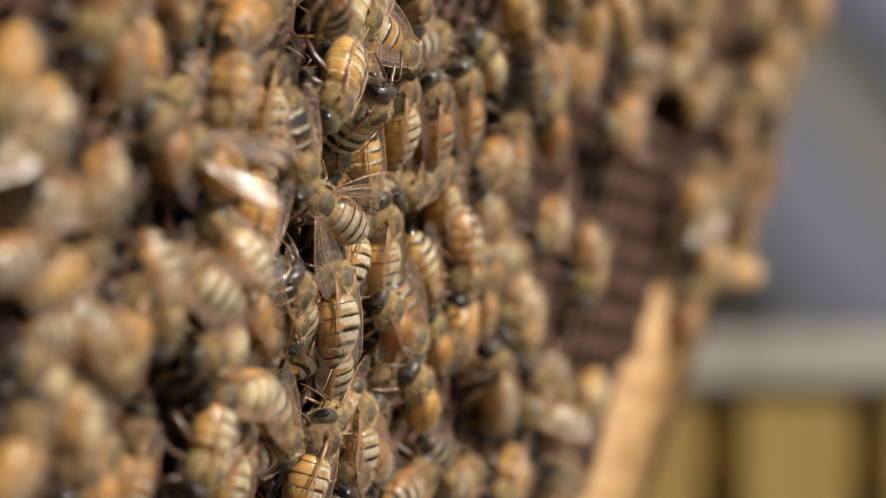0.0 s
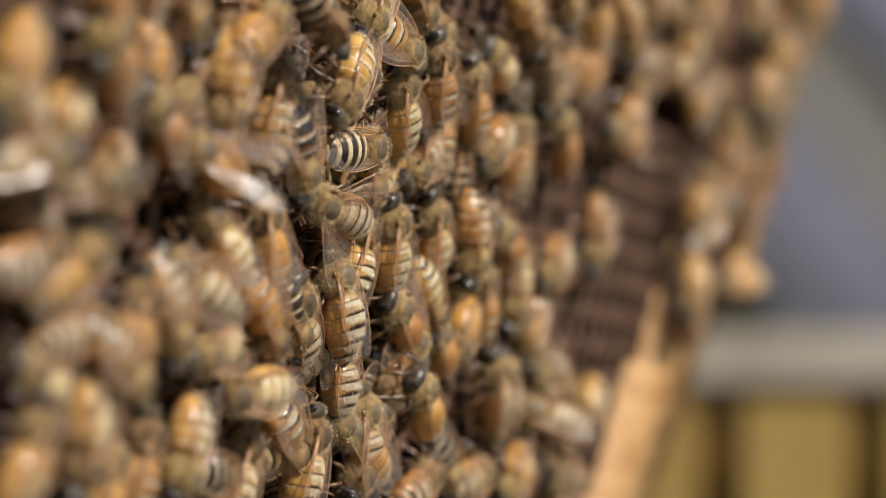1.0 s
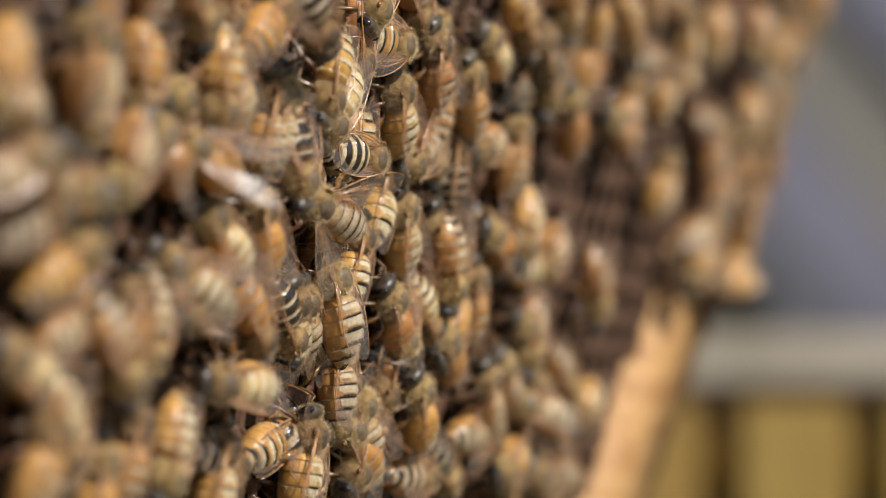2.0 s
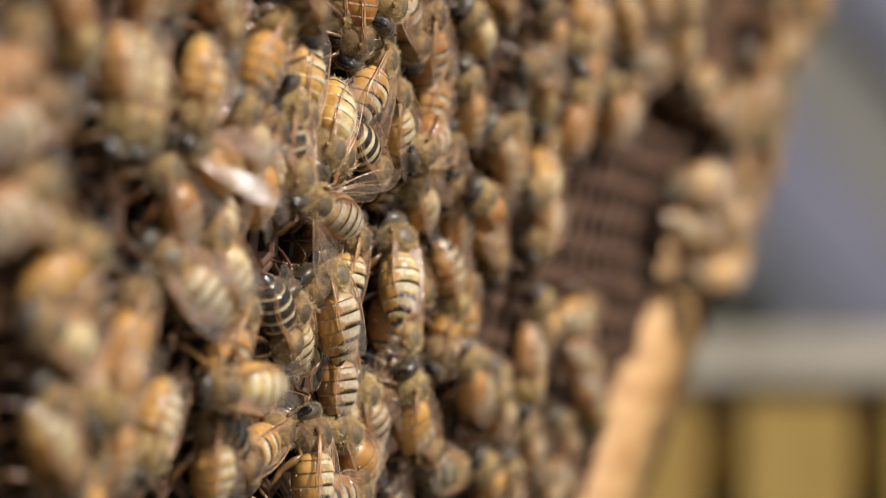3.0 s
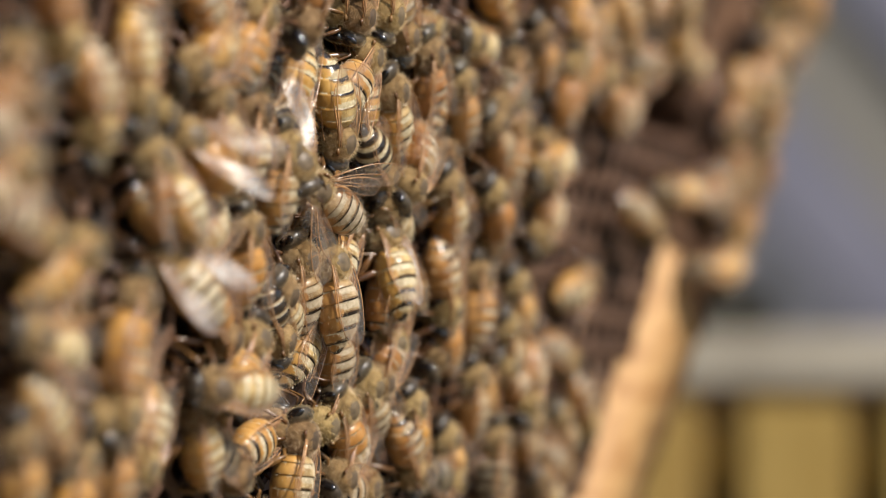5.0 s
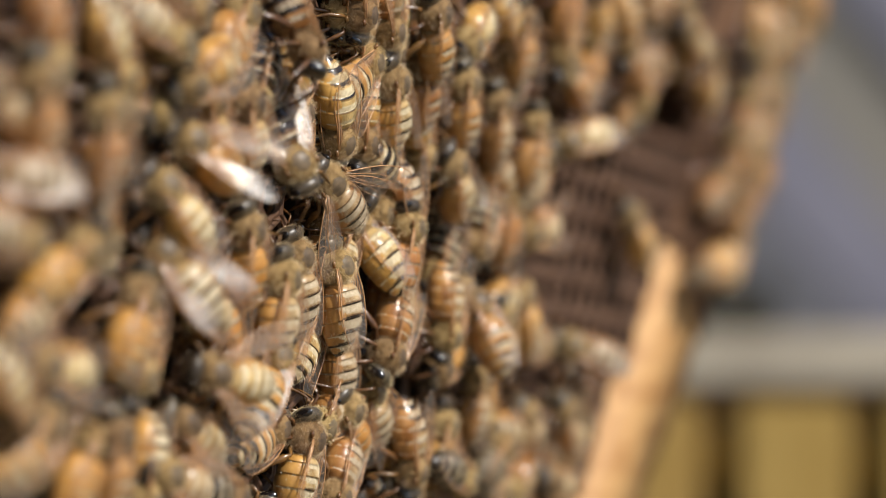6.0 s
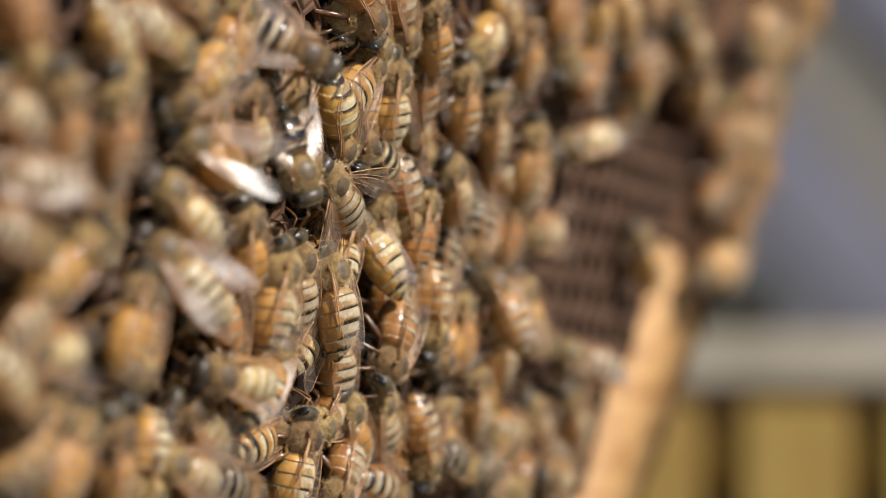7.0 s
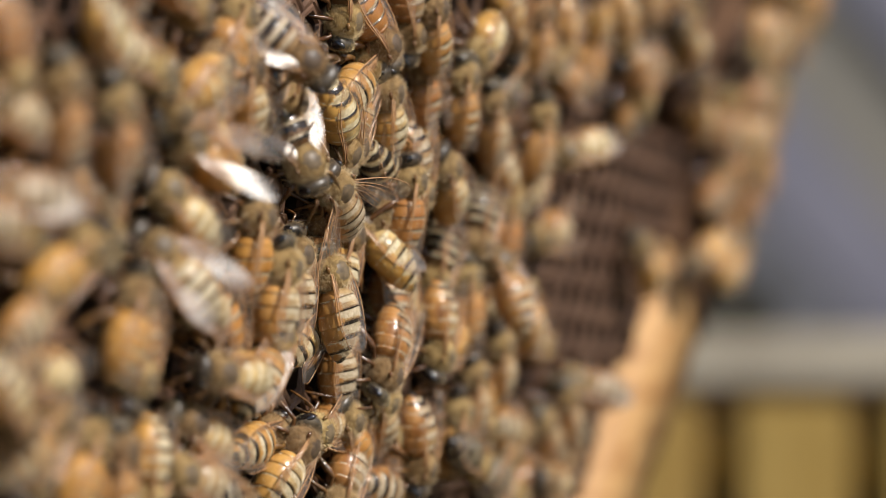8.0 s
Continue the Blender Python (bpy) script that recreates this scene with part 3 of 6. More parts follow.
def motions():
    crawl(BEES["striped"]["c+"], (0, -6.7, -6.1, 2, 133.9, 4.6, -12), (1, -7.4, -7.7, 2, 122.5, -0.3, -12), (1.5, -6.9, -7.8, 2, 123.6, 1.7, -12), (3, -2.9, -6.3, 2, 126.7, 5, -12), (3.5, -2.8, -5.6, 2, 128.4, 6.5, -12), (4, -2, -5.1, 2, 128.8, 5.1, -12), (4.5, -2.6, -3.9, 2, 117.2, -2.9, -12), (6, -4.1, -2.9, 2, 106.9, -8.3, -12), (6.5, -3.5, -3.4, 2, 104.4, -9.1, -12), (7, -4.4, -3.3, 2, 108.9, -1.1, -12), (8, -5, -2.7, 2, 92.7, -6.8, -12))
    crawl(BEES["dark"]["h+"], (0, -15.9, 9.4, 4.2, -71.2, 6.8, 8), (0.5, -16.4, 9, 4.2, -66.5, 3.3, 8), (1, -16.5, 9.1, 4.2, -65.4, 0.4, 8), (1.5, -15.8, 8.2, 4.2, -82.2, 8.2, 8), (3, -16.2, 8.9, 4.2, -81.7, 11.9, 8), (3.5, -14.8, 9.2, 4.2, -80.8, 13.1, 8), (4, -15.2, 9.6, 4.2, -79.5, 15.4, 8), (4.5, -14.8, 9.8, 4.2, -80.9, 23, 24), (6, -15, 10, 4.2, -77.6, 31.3, 40), (6.5, -13.1, 9.4, 4.2, -81, 27.6, 40), (7, -13.2, 9.1, 4.2, -84.1, 25.7, 40), (7.5, -13.3, 9.6, 4.2, -84.7, 31.9, 40), (8, -12.4, 10.3, 4.2, -81.5, 30.7, 40))
    crawl(BEES["striped"]["s+"], (0, -5, 3.9, 4, 154.8, -23.1, -22), (0.5, -5.8, 3.8, 4, 162.8, -23.5, -22), (1, -5.3, 4.1, 4, 165.8, -20.6, -22), (1.5, -5.8, 3.6, 4, 160.4, -19.4, -22), (3, -5.4, 4.4, 4, 161.7, -18.9, -22), (3.5, -4.9, 4.4, 4, 159.5, -18.7, -22), (4, -5, 5.1, 4, 157.4, -20.1, -22), (4.5, -4.8, 5.1, 4, 156, -25.1, -22), (6, -0.4, 6.2, 4, 145.9, -12.7, -22), (6.5, -1.4, 6, 4, 143.5, -13.4, -22), (7, -0.6, 6.1, 4, 146, -6.4, -22), (7.5, -0.6, 5.9, 4, 151.9, -4.7, -22), (8, 0.5, 5.7, 4, 143, -2.1, -22))
    crawl(BEES["striped"]["c+"], (0, -1.9, -5.3, 4.5, 96.3, -12.8, -14), (0.5, -2.6, -5.4, 4.5, 96.3, -15.5, -14), (1, -2.6, -5, 4.5, 100.4, -16.9, -14), (1.5, -2.2, -5.5, 4.5, 100.1, -18.2, -14), (3, -1.8, -4.8, 4.5, 101.6, -17.8, -14), (3.5, -1.1, -4.4, 4.5, 99, -19.1, -14), (4, -0.8, -4.4, 4.5, 98, -18, -14), (4.5, -0.8, -3.5, 4.5, 98.5, -17.8, -14), (6, 1.4, -3.7, 4.5, 99, -14.4, -14), (6.5, 0.6, -4, 4.5, 98.2, -16.6, -14), (7, 0.1, -4.4, 4.5, 98.5, -17.3, -14), (7.5, 0.4, -4.3, 4.5, 99.7, -18.5, -14), (8, 0.3, -4.3, 4.5, 98.8, -19.3, -14))
    crawl(BEES["striped"]["f+"], (0, 5.6, -11.2, 1.8, 116.4, 5.9, -12), (0.5, 5.4, -10.8, 1.8, 126.7, 5.9, -12), (1, 5.5, -12.4, 1.8, 98.2, -6.4, -12), (1.5, 5.7, -13, 1.8, 91.5, -8, -12), (3, 7.3, -12.2, 1.8, 93.2, -8.6, -12), (3.5, 6.9, -11.2, 1.8, 105.4, -2.5, -12), (4, 6.1, -10.1, 1.8, 113.7, 3.5, -12), (4.5, 6.9, -9.3, 1.8, 113.6, 3.5, -12), (6, 9.4, -11, 1.8, 101.9, -3.9, -12), (6.5, 9.2, -10.8, 1.8, 102.1, -3.8, -12), (7.5, 8.5, -10.8, 1.8, 103.8, -0.5, -12), (8, 9.2, -10.9, 1.8, 99.5, -4.9, -12))
    crawl(BEES["tan"]["v+"], (0, -2.8, -22.2, 4, 80.9, 7.6), (0.5, -4.6, -21.9, 4, 84.5, 1.3), (1, -6.7, -21.5, 4, 84.2, 1.9), (1.5, -6.8, -21.8, 4, 82.7, 4.8), (3, -2.7, -21.6, 4, 89.8, -9.7), (3.5, -2.1, -21.9, 4, 88.8, -7.4), (4, -5.5, -22, 4, 87.7, -4.9), (4.5, -5.7, -21.9, 4, 86.7, -3.1), (6, -3.2, -21.8, 4, 83.4, 2.6), (6.5, -3.8, -22.2, 4, 84.5, 1.1), (7, -4.7, -21.8, 4, 83.1, 3.7), (7.5, -5.3, -22, 4, 79.6, 9.9), (8, -6.2, -21.9, 4, 54.2, 8.6))
    crawl(BEES["orange"]["f+"], (0, 13.6, -21.1, 2.6, 141.5, -16.7, -10), (1, 11.3, -21.1, 2.6, 138, -19.5, -10), (1.5, 11.7, -21.1, 2.6, 135.4, -15.7, -10), (3, 11.3, -21.2, 2.6, 134.3, -11.7, -10), (3.5, 12.2, -20.4, 2.6, 131, -12.3, -10), (4, 9.6, -19.6, 2.6, 135, -5.1, -10), (4.5, 9.9, -19, 2.6, 119.6, -8.1, -10), (6, 12.6, -18.7, 2.6, 131.1, -1.2, -10), (6.5, 12.1, -19.9, 2.6, 131.1, -6.5, -10), (7, 12.5, -19.1, 2.6, 126.6, -4.2, -10), (8, 12.9, -19.7, 2.6, 130.6, -2.7, -10))
    crawl(BEES["striped"]["w+"], (0, 12.8, 15.7, 4, 113.9), (1, 11.1, 16.4, 4, 116.7), (1.5, 11.3, 16.1, 4, 118.4), (3.5, 11.9, 15.5, 4, 121), (4.5, 12.9, 15.7, 4, 122.1), (6.5, 13.1, 17.3, 4, 105.7), (7, 12.6, 17.4, 4, 102.1), (8, 11.7, 16, 4, 118))
    crawl(BEES["banded"]["f+"], (0, -1, 13.9, 5, 114.1, 41, -26), (0.5, -0.4, 12.8, 5, 105.2, 46.2, -26), (1, 2, 10.8, 3, 7.5, 11.6, 0), (1.5, 2.4, 9.8, 3, 8.4, 12.3, 0), (3, 7.4, 10.2, 3, -29.9, -1.9, 0), (3.5, 7.3, 9.9, 3, -28, -1.4, 0), (4, 8.5, 10.1, 3, -40.5, 0.1, 0), (4.5, 10.5, 10, 3, -39.2, -3.9, 0), (6, 15.5, 8.9, 3, -29.1, -4.9, 0), (8, 15.3, 8.9, 3, -29.1, -4.9, 0))
    crawl(BEES["amber"]["v"], (0, -34.3, 13.6, 4.5, -98.8), (1, -35.9, 13.8, 4.5, -99.4), (1.5, -35.9, 14.2, 4.5, -97.4), (3.5, -40.7, 12.8, 4.5, -114.4), (4.5, -38, 17.3, 4.5, -145.3, -3.5), (6.5, -38.1, 14.9, 4.5, -145.6, -15.8), (7, -39.7, 14.2, 4.5, -140.6, -17.8), (8, -40.6, 13.3, 4.5, -140.8, -17.7))
    crawl(BEES["orange"]["g"], (0, -37.8, 7.4, 4.6, 160.3, -18.6, 0), (1.5, -39.4, 7.4, 4.6, 162, -16.4, 0), (3.5, -37.6, 8.2, 4.6, 159.1, -19.6, 0), (4.5, -37.2, 8.5, 4.6, 152.4, -22.6, 0), (6.5, -35.8, 8.4, 4.6, 156.8, -23, 0), (8, -36.5, 8.5, 4.6, 158.8, -22.3, 0))
    crawl(BEES["tan"]["f"], (0, -32.4, -0.1, 5.1, 119.8, -38.8), (1, -34.4, 0.4, 4, 128, -23.4), (1.5, -33.8, 0.8, 4, 141.1, -16), (3.5, -30.8, -1.5, 4, 129.9, -14.4), (4.5, -42.8, 5.3, 4.3, 113.3, -29.4), (6.5, -39, 2.7, 4, 138.2, -25.1), (7, -38.7, 2.9, 4, 142, -23.9), (8, -39.2, 3.1, 4, 142, -23.8))
    crawl(BEES["orange"]["v"], (0, -22.9, 0.6, 3.5, -107.9), (1, -21.6, 0.9, 3.5, -250.6, -7.6), (1.5, -21.3, 0.3, 3.5, -243.7, -4.9), (3.5, -23.7, 8.7, 3.5, -241.4), (4.5, -22.3, -0.6, 3.5, -250.6), (6.5, -21.2, -0.4, 3.5, -250.4), (7, -22, 0.1, 3.5, -247.1), (8, -19.8, 0.8, 3.5, -264.6))
    crawl(BEES["striped"]["f+"], (0, -7.8, -6.8, 1.8, 125.5, 11.5, -10), (1.5, -8.2, -7.4, 1.8, 117.2, 6.2, -10), (3, -6.2, -8.1, 1.8, 125.1, 3.4, -10), (3.5, -6.5, -6.8, 1.8, 128.9, 3.6, -10), (4, -6.1, -6.1, 1.8, 135.3, 7.2, -10), (4.5, -7.2, -6.1, 1.8, 143.6, 7, -10), (6, -7.8, -5.7, 1.8, 132.1, 7.3, -10), (8, -8.8, -5.6, 1.8, 132.2, 7.4, -10))
    crawl(BEES["tan"]["f"], (0, -29.6, -15, 6, -173.8, -20.4), (1, -28, -14.6, 6, -170.7, -23.9), (1.5, -30.9, -14, 6, -181.6, -19.4), (3.5, -27.6, -14.1, 6, -173, -27.5), (4.5, -27.9, -14.5, 6, -175.7, -27.6), (6.5, -28.5, -12.7, 6, -189.5, -25.8), (7, -27.6, -13.3, 6, -185.5, -23.5), (8, -27.9, -12.6, 6, -184.4, -18.4), fan=5.4)
    crawl(BEES["banded"]["w"], (0, -19.5, 25.4, 7.5, 150.5, -3.1, 28), (1, -21.6, 22.8, 7.5, 323.6, 7.6, -28), (1.5, -21.9, 22.2, 7.5, 320.4, 5.8, 28), (3.5, -24, 24.9, 7.5, 294.1, 0, -28), (4.5, -20.5, 24.4, 7.5, 230, -3.5, -28), (6.4, -17.5, 20.9, 5, 300.1, 38.3, -28), (7, -20.2, 19.8, 5.9, 317.1, 52.2, 28), (8, -19.5, 19.7, 5.6, 307, 46.9, 28))
    crawl(BEES["tan"]["c+"], (0, -4.4, 23.6, 3.7, -120.5, 0.3, 12), (1, -4.3, 18.6, 3.7, -147.3, 2.8, 12), (1.5, -5.9, 16.4, 3.7, -120.2, -8.3, 12), (3, -4.9, 12, 3.7, -120.6, -1.3, 12), (3.5, -4.9, 13.7, 3.7, -118.1, -2.1, 12), (4, -4.5, 11.9, 3.7, -123.1, 9.3, 12), (4.5, -2.5, 13.2, 3.7, -86.6, 1.1, 12), (6, -1.2, 13.5, 3.7, -64.9, -8, 12), (6.5, -1.4, 13.4, 3.7, -62.1, -9.1, 12), (7, -1, 12.6, 3.7, -56.9, -11.7, 12), (7.5, -0.3, 12.6, 3.7, -55.8, -8.9, 12), (8, 0.1, 12.4, 3.7, -50.5, -9.3, 12))
    crawl(BEES["amber"]["f+"], (0, 8.9, 7.8, 2, -76.3), (1.5, 7.2, 8.9, 2, -76.3), (3.5, 1.7, 12.1, 2, -156.9), (4.5, 9.3, 13.9, 2, -76.4), (6.5, 9.7, 13.8, 2, -88.7), (7, 9.2, 13.6, 2, -84.8), (8, 7.3, 13.4, 2, -102.6))
    crawl(BEES["amber"]["c"], (0, 140, 1.1, 5.5, -113.2), (0.5, 135.9, -0.8, 5.5, -120), (1, 131.2, -2.3, 5.5, -120.4), (1.5, 134.8, -3, 5.5, -113.5), (3, 127.6, 13.4, 5.8, -152.6, -28.8, 30.9), (4.5, 127.9, 13.3, 5.8, -151.7, -28.1, 31.3), (6, 110.6, 6.2, 3.6, -225.4, -11.8), (6.5, 117.3, 4.4, 3.6, -226.2, -11.8), (7, 115.2, 3.2, 3.6, -228.2, -11.8), (7.5, 118.2, 2.4, 3.6, -227.5, -11.8), (8, 116.3, 2.3, 3.6, -224.8, -11.8))
    crawl(BEES["tan"]["w"], (0, 131.4, 13.7, 5.5, 76.1), (1, 132, 12.8, 5.5, 69.3), (1.5, 131.7, 13, 5.5, 71.5), (3, 68.4, 14.1, 2.6, 67.1), (4.5, 69.1, 14.1, 2.6, 68.7), (6, 67.3, 12, 2.6, 50.6), (7, 66.9, 11.7, 2.6, 49.1), (8, 67.3, 11.8, 2.6, 52))
    crawl(BEES["tan"]["c"], (0, -75.6, 5.4, 4.7, 19.9, 32.9, -26.9), (1, -75.5, 5.1, 4.7, 16.5, 35.1, -24.9), (1.5, -75.9, 5.1, 4.7, 22.5, 30.9, -28.4), (3, -77.6, 2.1, 7, 39.9, 14.7, -14), (4.5, -76.4, 2.3, 7, 37.7, 17, -14), (6, -79.7, 6.9, 2.6, 43.5, 0, 0), (7, -79.9, 6.2, 2.6, 38.7, 0, 0), (8, -80.1, 6.2, 2.6, 35.2, 0, 0))
    crawl(BEES["tan"]["f"], (0, -65.3, 1.8, 4.9, -0.6, 35.5), (0.5, -64.9, 3, 4.9, 1.8, 35.5), (1, -65.2, 4, 4.9, 4.7, 35.5), (1.5, -65.8, 4.4, 4.9, -0.6, 35.5), (3, -66.4, 0.1, 3.2, -21.6), (3.5, -65.9, 0.1, 3.2, -24.3), (4, -66.1, 0.1, 3.2, -35.1), (4.5, -66, 0, 3.2, -25.7), (6, -74.3, -0.8, 5.5, -6.9), (6.5, -74.5, -0.7, 5.5, -12.1), (7, -72.6, -1.1, 5.5, -8.8), (7.5, -74.7, -0.6, 5.5, -8.7), (8, -74.6, -0.2, 5.5, -7))
    crawl(BEES["orange"]["f"], (0, -64.8, 18.9, 5.5, -101.3), (1, -64.9, 18.4, 5.5, -99.2), (1.5, -65.2, 18.3, 5.5, -99.9), (3, -64.7, 17.8, 3.2, -57.2), (4.5, -64.5, 18.3, 3.2, -63.7), (6, -67, 16.2, 3.2, -74.2), (6.5, -66.3, 15.7, 3.2, -69.9), (7, -71.2, 15.6, 3.2, -71.6), (7.5, -74.2, 16, 3.2, -66.5), (8, -74, 14.2, 3.2, -72.9))
    crawl(BEES["orange"]["f"], (0, -78.5, 10.8, 4.4, -122.5), (0.5, -78.1, 11.4, 4.4, -116.1), (1, -78.8, 12, 4.4, -118.8), (1.5, -78.7, 11.9, 4.4, -120.2), (3, -80.2, 9.8, 2.6, -98.4), (4.5, -79.2, 9.6, 2.6, -98.9), (6, -82.6, 11.9, 2.6, -115.5), (7, -82.7, 12.4, 2.6, -106.9), (8, -82.9, 12.4, 2.6, -112.4))
    crawl(BEES["amber"]["f"], (0, -61.5, 16.9, 5.5, 119.4), (0.5, -62.7, 16.3, 5.5, 118.2), (1, -62.9, 15.9, 5.5, 122.5), (1.5, -63.1, 15.6, 5.5, 118.8), (3, -73.8, 14.4, 3.2, 74), (4.5, -74, 13.4, 3.2, 66.6), (6, -71.5, 10.5, 5.5, 108.4), (6.5, -69, 10.4, 5.5, 103.6), (7, -67.1, 9.6, 5.5, 107.1), (8, -67.4, 10.7, 5.5, 110.9))
    crawl(BEES["amber"]["w"], (0, -44.9, 8.7, 3.2, 148.2), (0.5, -47.5, 10.4, 3.2, 140.9), (1, -47.6, 10.4, 3.2, 148.6), (1.5, -46.9, 9.7, 3.2, 150), (3, -41, 4.5, 2.9, 127.1, -12.5), (4, -40.6, 4.6, 2.9, 125.4, -12.5), (4.5, -39, 4.4, 2.9, 121.7, -12.5), (6, -58.7, 8.6, 5.5, 101.3), (6.5, -58.6, 9, 5.5, 106.1), (7, -57, 9.8, 5.5, 102.8), (8, -56.7, 9.6, 5.5, 110.9))
    crawl(BEES["tan"]["f"], (0, -69, 7.4, 2.9, -126.4), (0.5, -68.9, 7.2, 2.9, -119), (1, -66.9, 8.5, 2.9, -126.6), (1.5, -65.9, 9.8, 2.9, -122.6), (3, -51.9, 11.8, 4.4, -88.9), (4, -52.2, 12.3, 4.4, -97.1), (4.5, -50, 13.2, 4.4, -95.5), (6, -54.1, 15.8, 3.2, -59), (7, -53.4, 15.7, 3.2, -51.9), (8, -54.4, 16.4, 3.2, -53.8))
    crawl(BEES["tan"]["w"], (0, -60.5, 2.7, 4.4, -139.4), (0.5, -60.6, 3.6, 4.4, -135.6), (1, -60.4, 3.6, 4.4, -135.1), (1.5, -56.7, 3.5, 4.4, -139.8), (3, -55.9, 12, 4.4, -96.2), (3.5, -56.2, 12.9, 4.4, -100), (4, -55.9, 15, 4.4, -91.8), (4.5, -58.3, 14.7, 4.4, -91.6), (6, -54.9, 0.6, 3.2, -56.6), (6.5, -55, 1.3, 3.2, -58.3), (7, -54.8, 1.4, 3.2, -57.9), (7.5, -54.3, 1, 3.2, -54), (8, -54.2, 1.3, 3.2, -59.8))
    crawl(BEES["orange"]["f"], (0, -63.6, -3.3, 4.5, 38.4, 12.2), (1.5, -65.1, -3.3, 4.5, 37.1, 13.7), (3, -62.8, -2.8, 4.5, 36.9, 12.4), (4.5, -62.1, -2.9, 4.5, 39.1, 12.7), (6, -61.2, -2.8, 4.5, 40.1, 12.6), (8, -60.9, -2.5, 4.5, 38.4, 12.8))
    crawl(BEES["tan"]["f"], (0, -61, -8.5, 3.2, 15.4), (1, -61.4, -8.8, 3.2, 15.5), (1.5, -61.6, -8.6, 3.2, 22.8), (3, -58.4, -7.7, 2.6, 37.8), (4.5, -58.6, -8, 2.6, 37.6), (6, -62.8, -6.4, 2.6, 32.8), (7, -63.6, -6.9, 2.6, 30.5), (8, -63.2, -6.6, 2.6, 37.6))
    crawl(BEES["orange"]["f"], (0, -50.7, -7.9, 4.5, 72.6, -0.4), (1.5, -51.9, -8, 4.5, 70.9, -4), (3, -50, -7.7, 4.5, 66.7, -4.6), (4.5, -48.9, -7.9, 4.5, 68.9, -4.2), (6, -47.5, -7.4, 4.5, 68.9, -2), (8, -48.2, -7.4, 4.5, 72.5, -2))
    crawl(BEES["amber"]["w"], (0, -57, -11.3, 5.5, -41), (0.5, -58.2, -11.1, 5.5, -36), (1, -55.4, -12, 5.5, -35), (1.5, -55.1, -11.1, 5.5, -31.9), (3, -54.8, -14.1, 5.5, -128.9), (3.5, -53.7, -15.3, 5.5, -120), (4, -54.8, -15.2, 5.5, -121.8), (4.5, -53.3, -15.4, 5.5, -114.4), (6, -44.3, -10.9, 3.6, -88.5), (6.5, -44.6, -10.6, 3.6, -96.3), (7, -44.8, -10.7, 3.6, -90.1), (7.5, -44.2, -10.9, 3.6, -92.9), (8, -44.7, -11, 3.6, -88.3))
    crawl(BEES["tan"]["v"], (0, -65.5, -13.3, 2.9, 160.1), (0.5, -65.5, -13, 2.9, 154.9), (1, -67.1, -13.3, 2.9, 161.8), (1.5, -71.6, -13.4, 2.9, 163.4), (3, -64.7, -9.1, 4.4, 164.5, -9.1), (3.5, -65.5, -9.2, 4.4, 161.7, -9.1), (4, -65.4, -9.3, 4.4, 165.3, -9.1), (4.5, -65.4, -9.3, 4.4, 166.4, -9.1), (6, -59.8, -12.2, 3.2, 175.4, -10), (6.5, -60.3, -12.2, 3.2, 175.9, -10), (7, -62.6, -10.9, 3.2, 180.2, -10), (7.5, -61.9, -12.5, 3.2, 172.6, -10), (8, -63.6, -12.4, 3.2, 174.3, -10))
    crawl(BEES["tan"]["w"], (0, -47.2, -6.3, 5.5, -76.4), (0.5, -47.5, -6.9, 5.5, -73.5), (1, -46.6, -7.6, 5.5, -66.4), (1.5, -46.3, -7.6, 5.5, -71), (3, -57.3, -14.5, 3.6, -150.3), (3.5, -57.5, -14.4, 3.6, -150.3), (4, -56.6, -14.3, 3.6, -145.3), (4.5, -55.8, -14.3, 3.6, -150.7), (6, -34.8, -23, 4.4, -194.8, -14.1), (6.5, -35, -22, 4.4, -196.3, -14.1), (7, -34.2, -22.2, 4.4, -195.3, -14.1), (7.5, -34.5, -21.8, 4.4, -195, -14.1), (8, -31.7, -22.8, 4.4, -192.2, -14.1))
    crawl(BEES["tan"]["v"], (0, -59.4, -19.6, 4.4, -93.9), (1, -59.5, -19.2, 4.4, -100), (1.5, -63.6, -18.4, 4.4, -95.9), (3, -61.9, -19.9, 4.4, -42.5), (3.5, -62.9, -20.8, 4.4, -51), (4, -62.7, -19.3, 4.4, -52), (4.5, -59.2, -19.1, 4.4, -51.7), (6, -68.1, -14.9, 3.6, -49.2), (7, -67.7, -14.8, 3.6, -41.7), (8, -67.9, -15.6, 3.6, -46))
    crawl(BEES["amber"]["c"], (0, -69.7, -19.3, 4.4, 68), (1, -69.8, -19.4, 4.4, 70.2), (1.5, -67.8, -20.8, 4.4, 61.8), (3, -63, -17, 3.6, 125), (3.5, -62.6, -18.9, 3.6, 124.9), (4, -64.7, -20, 3.6, 124.8), (4.5, -66.1, -21.3, 3.6, 125.1), (6, -63.6, -18.5, 3.6, 48.5, 7), (6.5, -63.1, -18.6, 3.6, 44.1, 7), (7, -62.5, -18.1, 3.6, 49.2, 7), (8, -62.2, -17.9, 3.6, 43, 7))
    crawl(BEES["tan"]["w"], (0, -33.8, -10.8, 5.5, -168.9), (0.5, -36.2, -11, 5.5, -164.2), (1, -36.8, -10.6, 5.5, -165.9), (1.5, -39.2, -9.9, 5.5, -167.7), (3, -31.4, 0.2, 2.9, -123.1), (4, -31.7, 0.3, 2.9, -124), (4.5, -32.5, 1.9, 2.9, -121.9), (6, -29.8, -6.8, 3.2, -190.1), (6.5, -29.7, -7, 3.2, -185.8), (7, -30.1, -6.7, 3.2, -179.2), (7.5, -30.2, -6.6, 3.2, -183.4), (8, -30.7, -6.3, 3.2, -189.2))
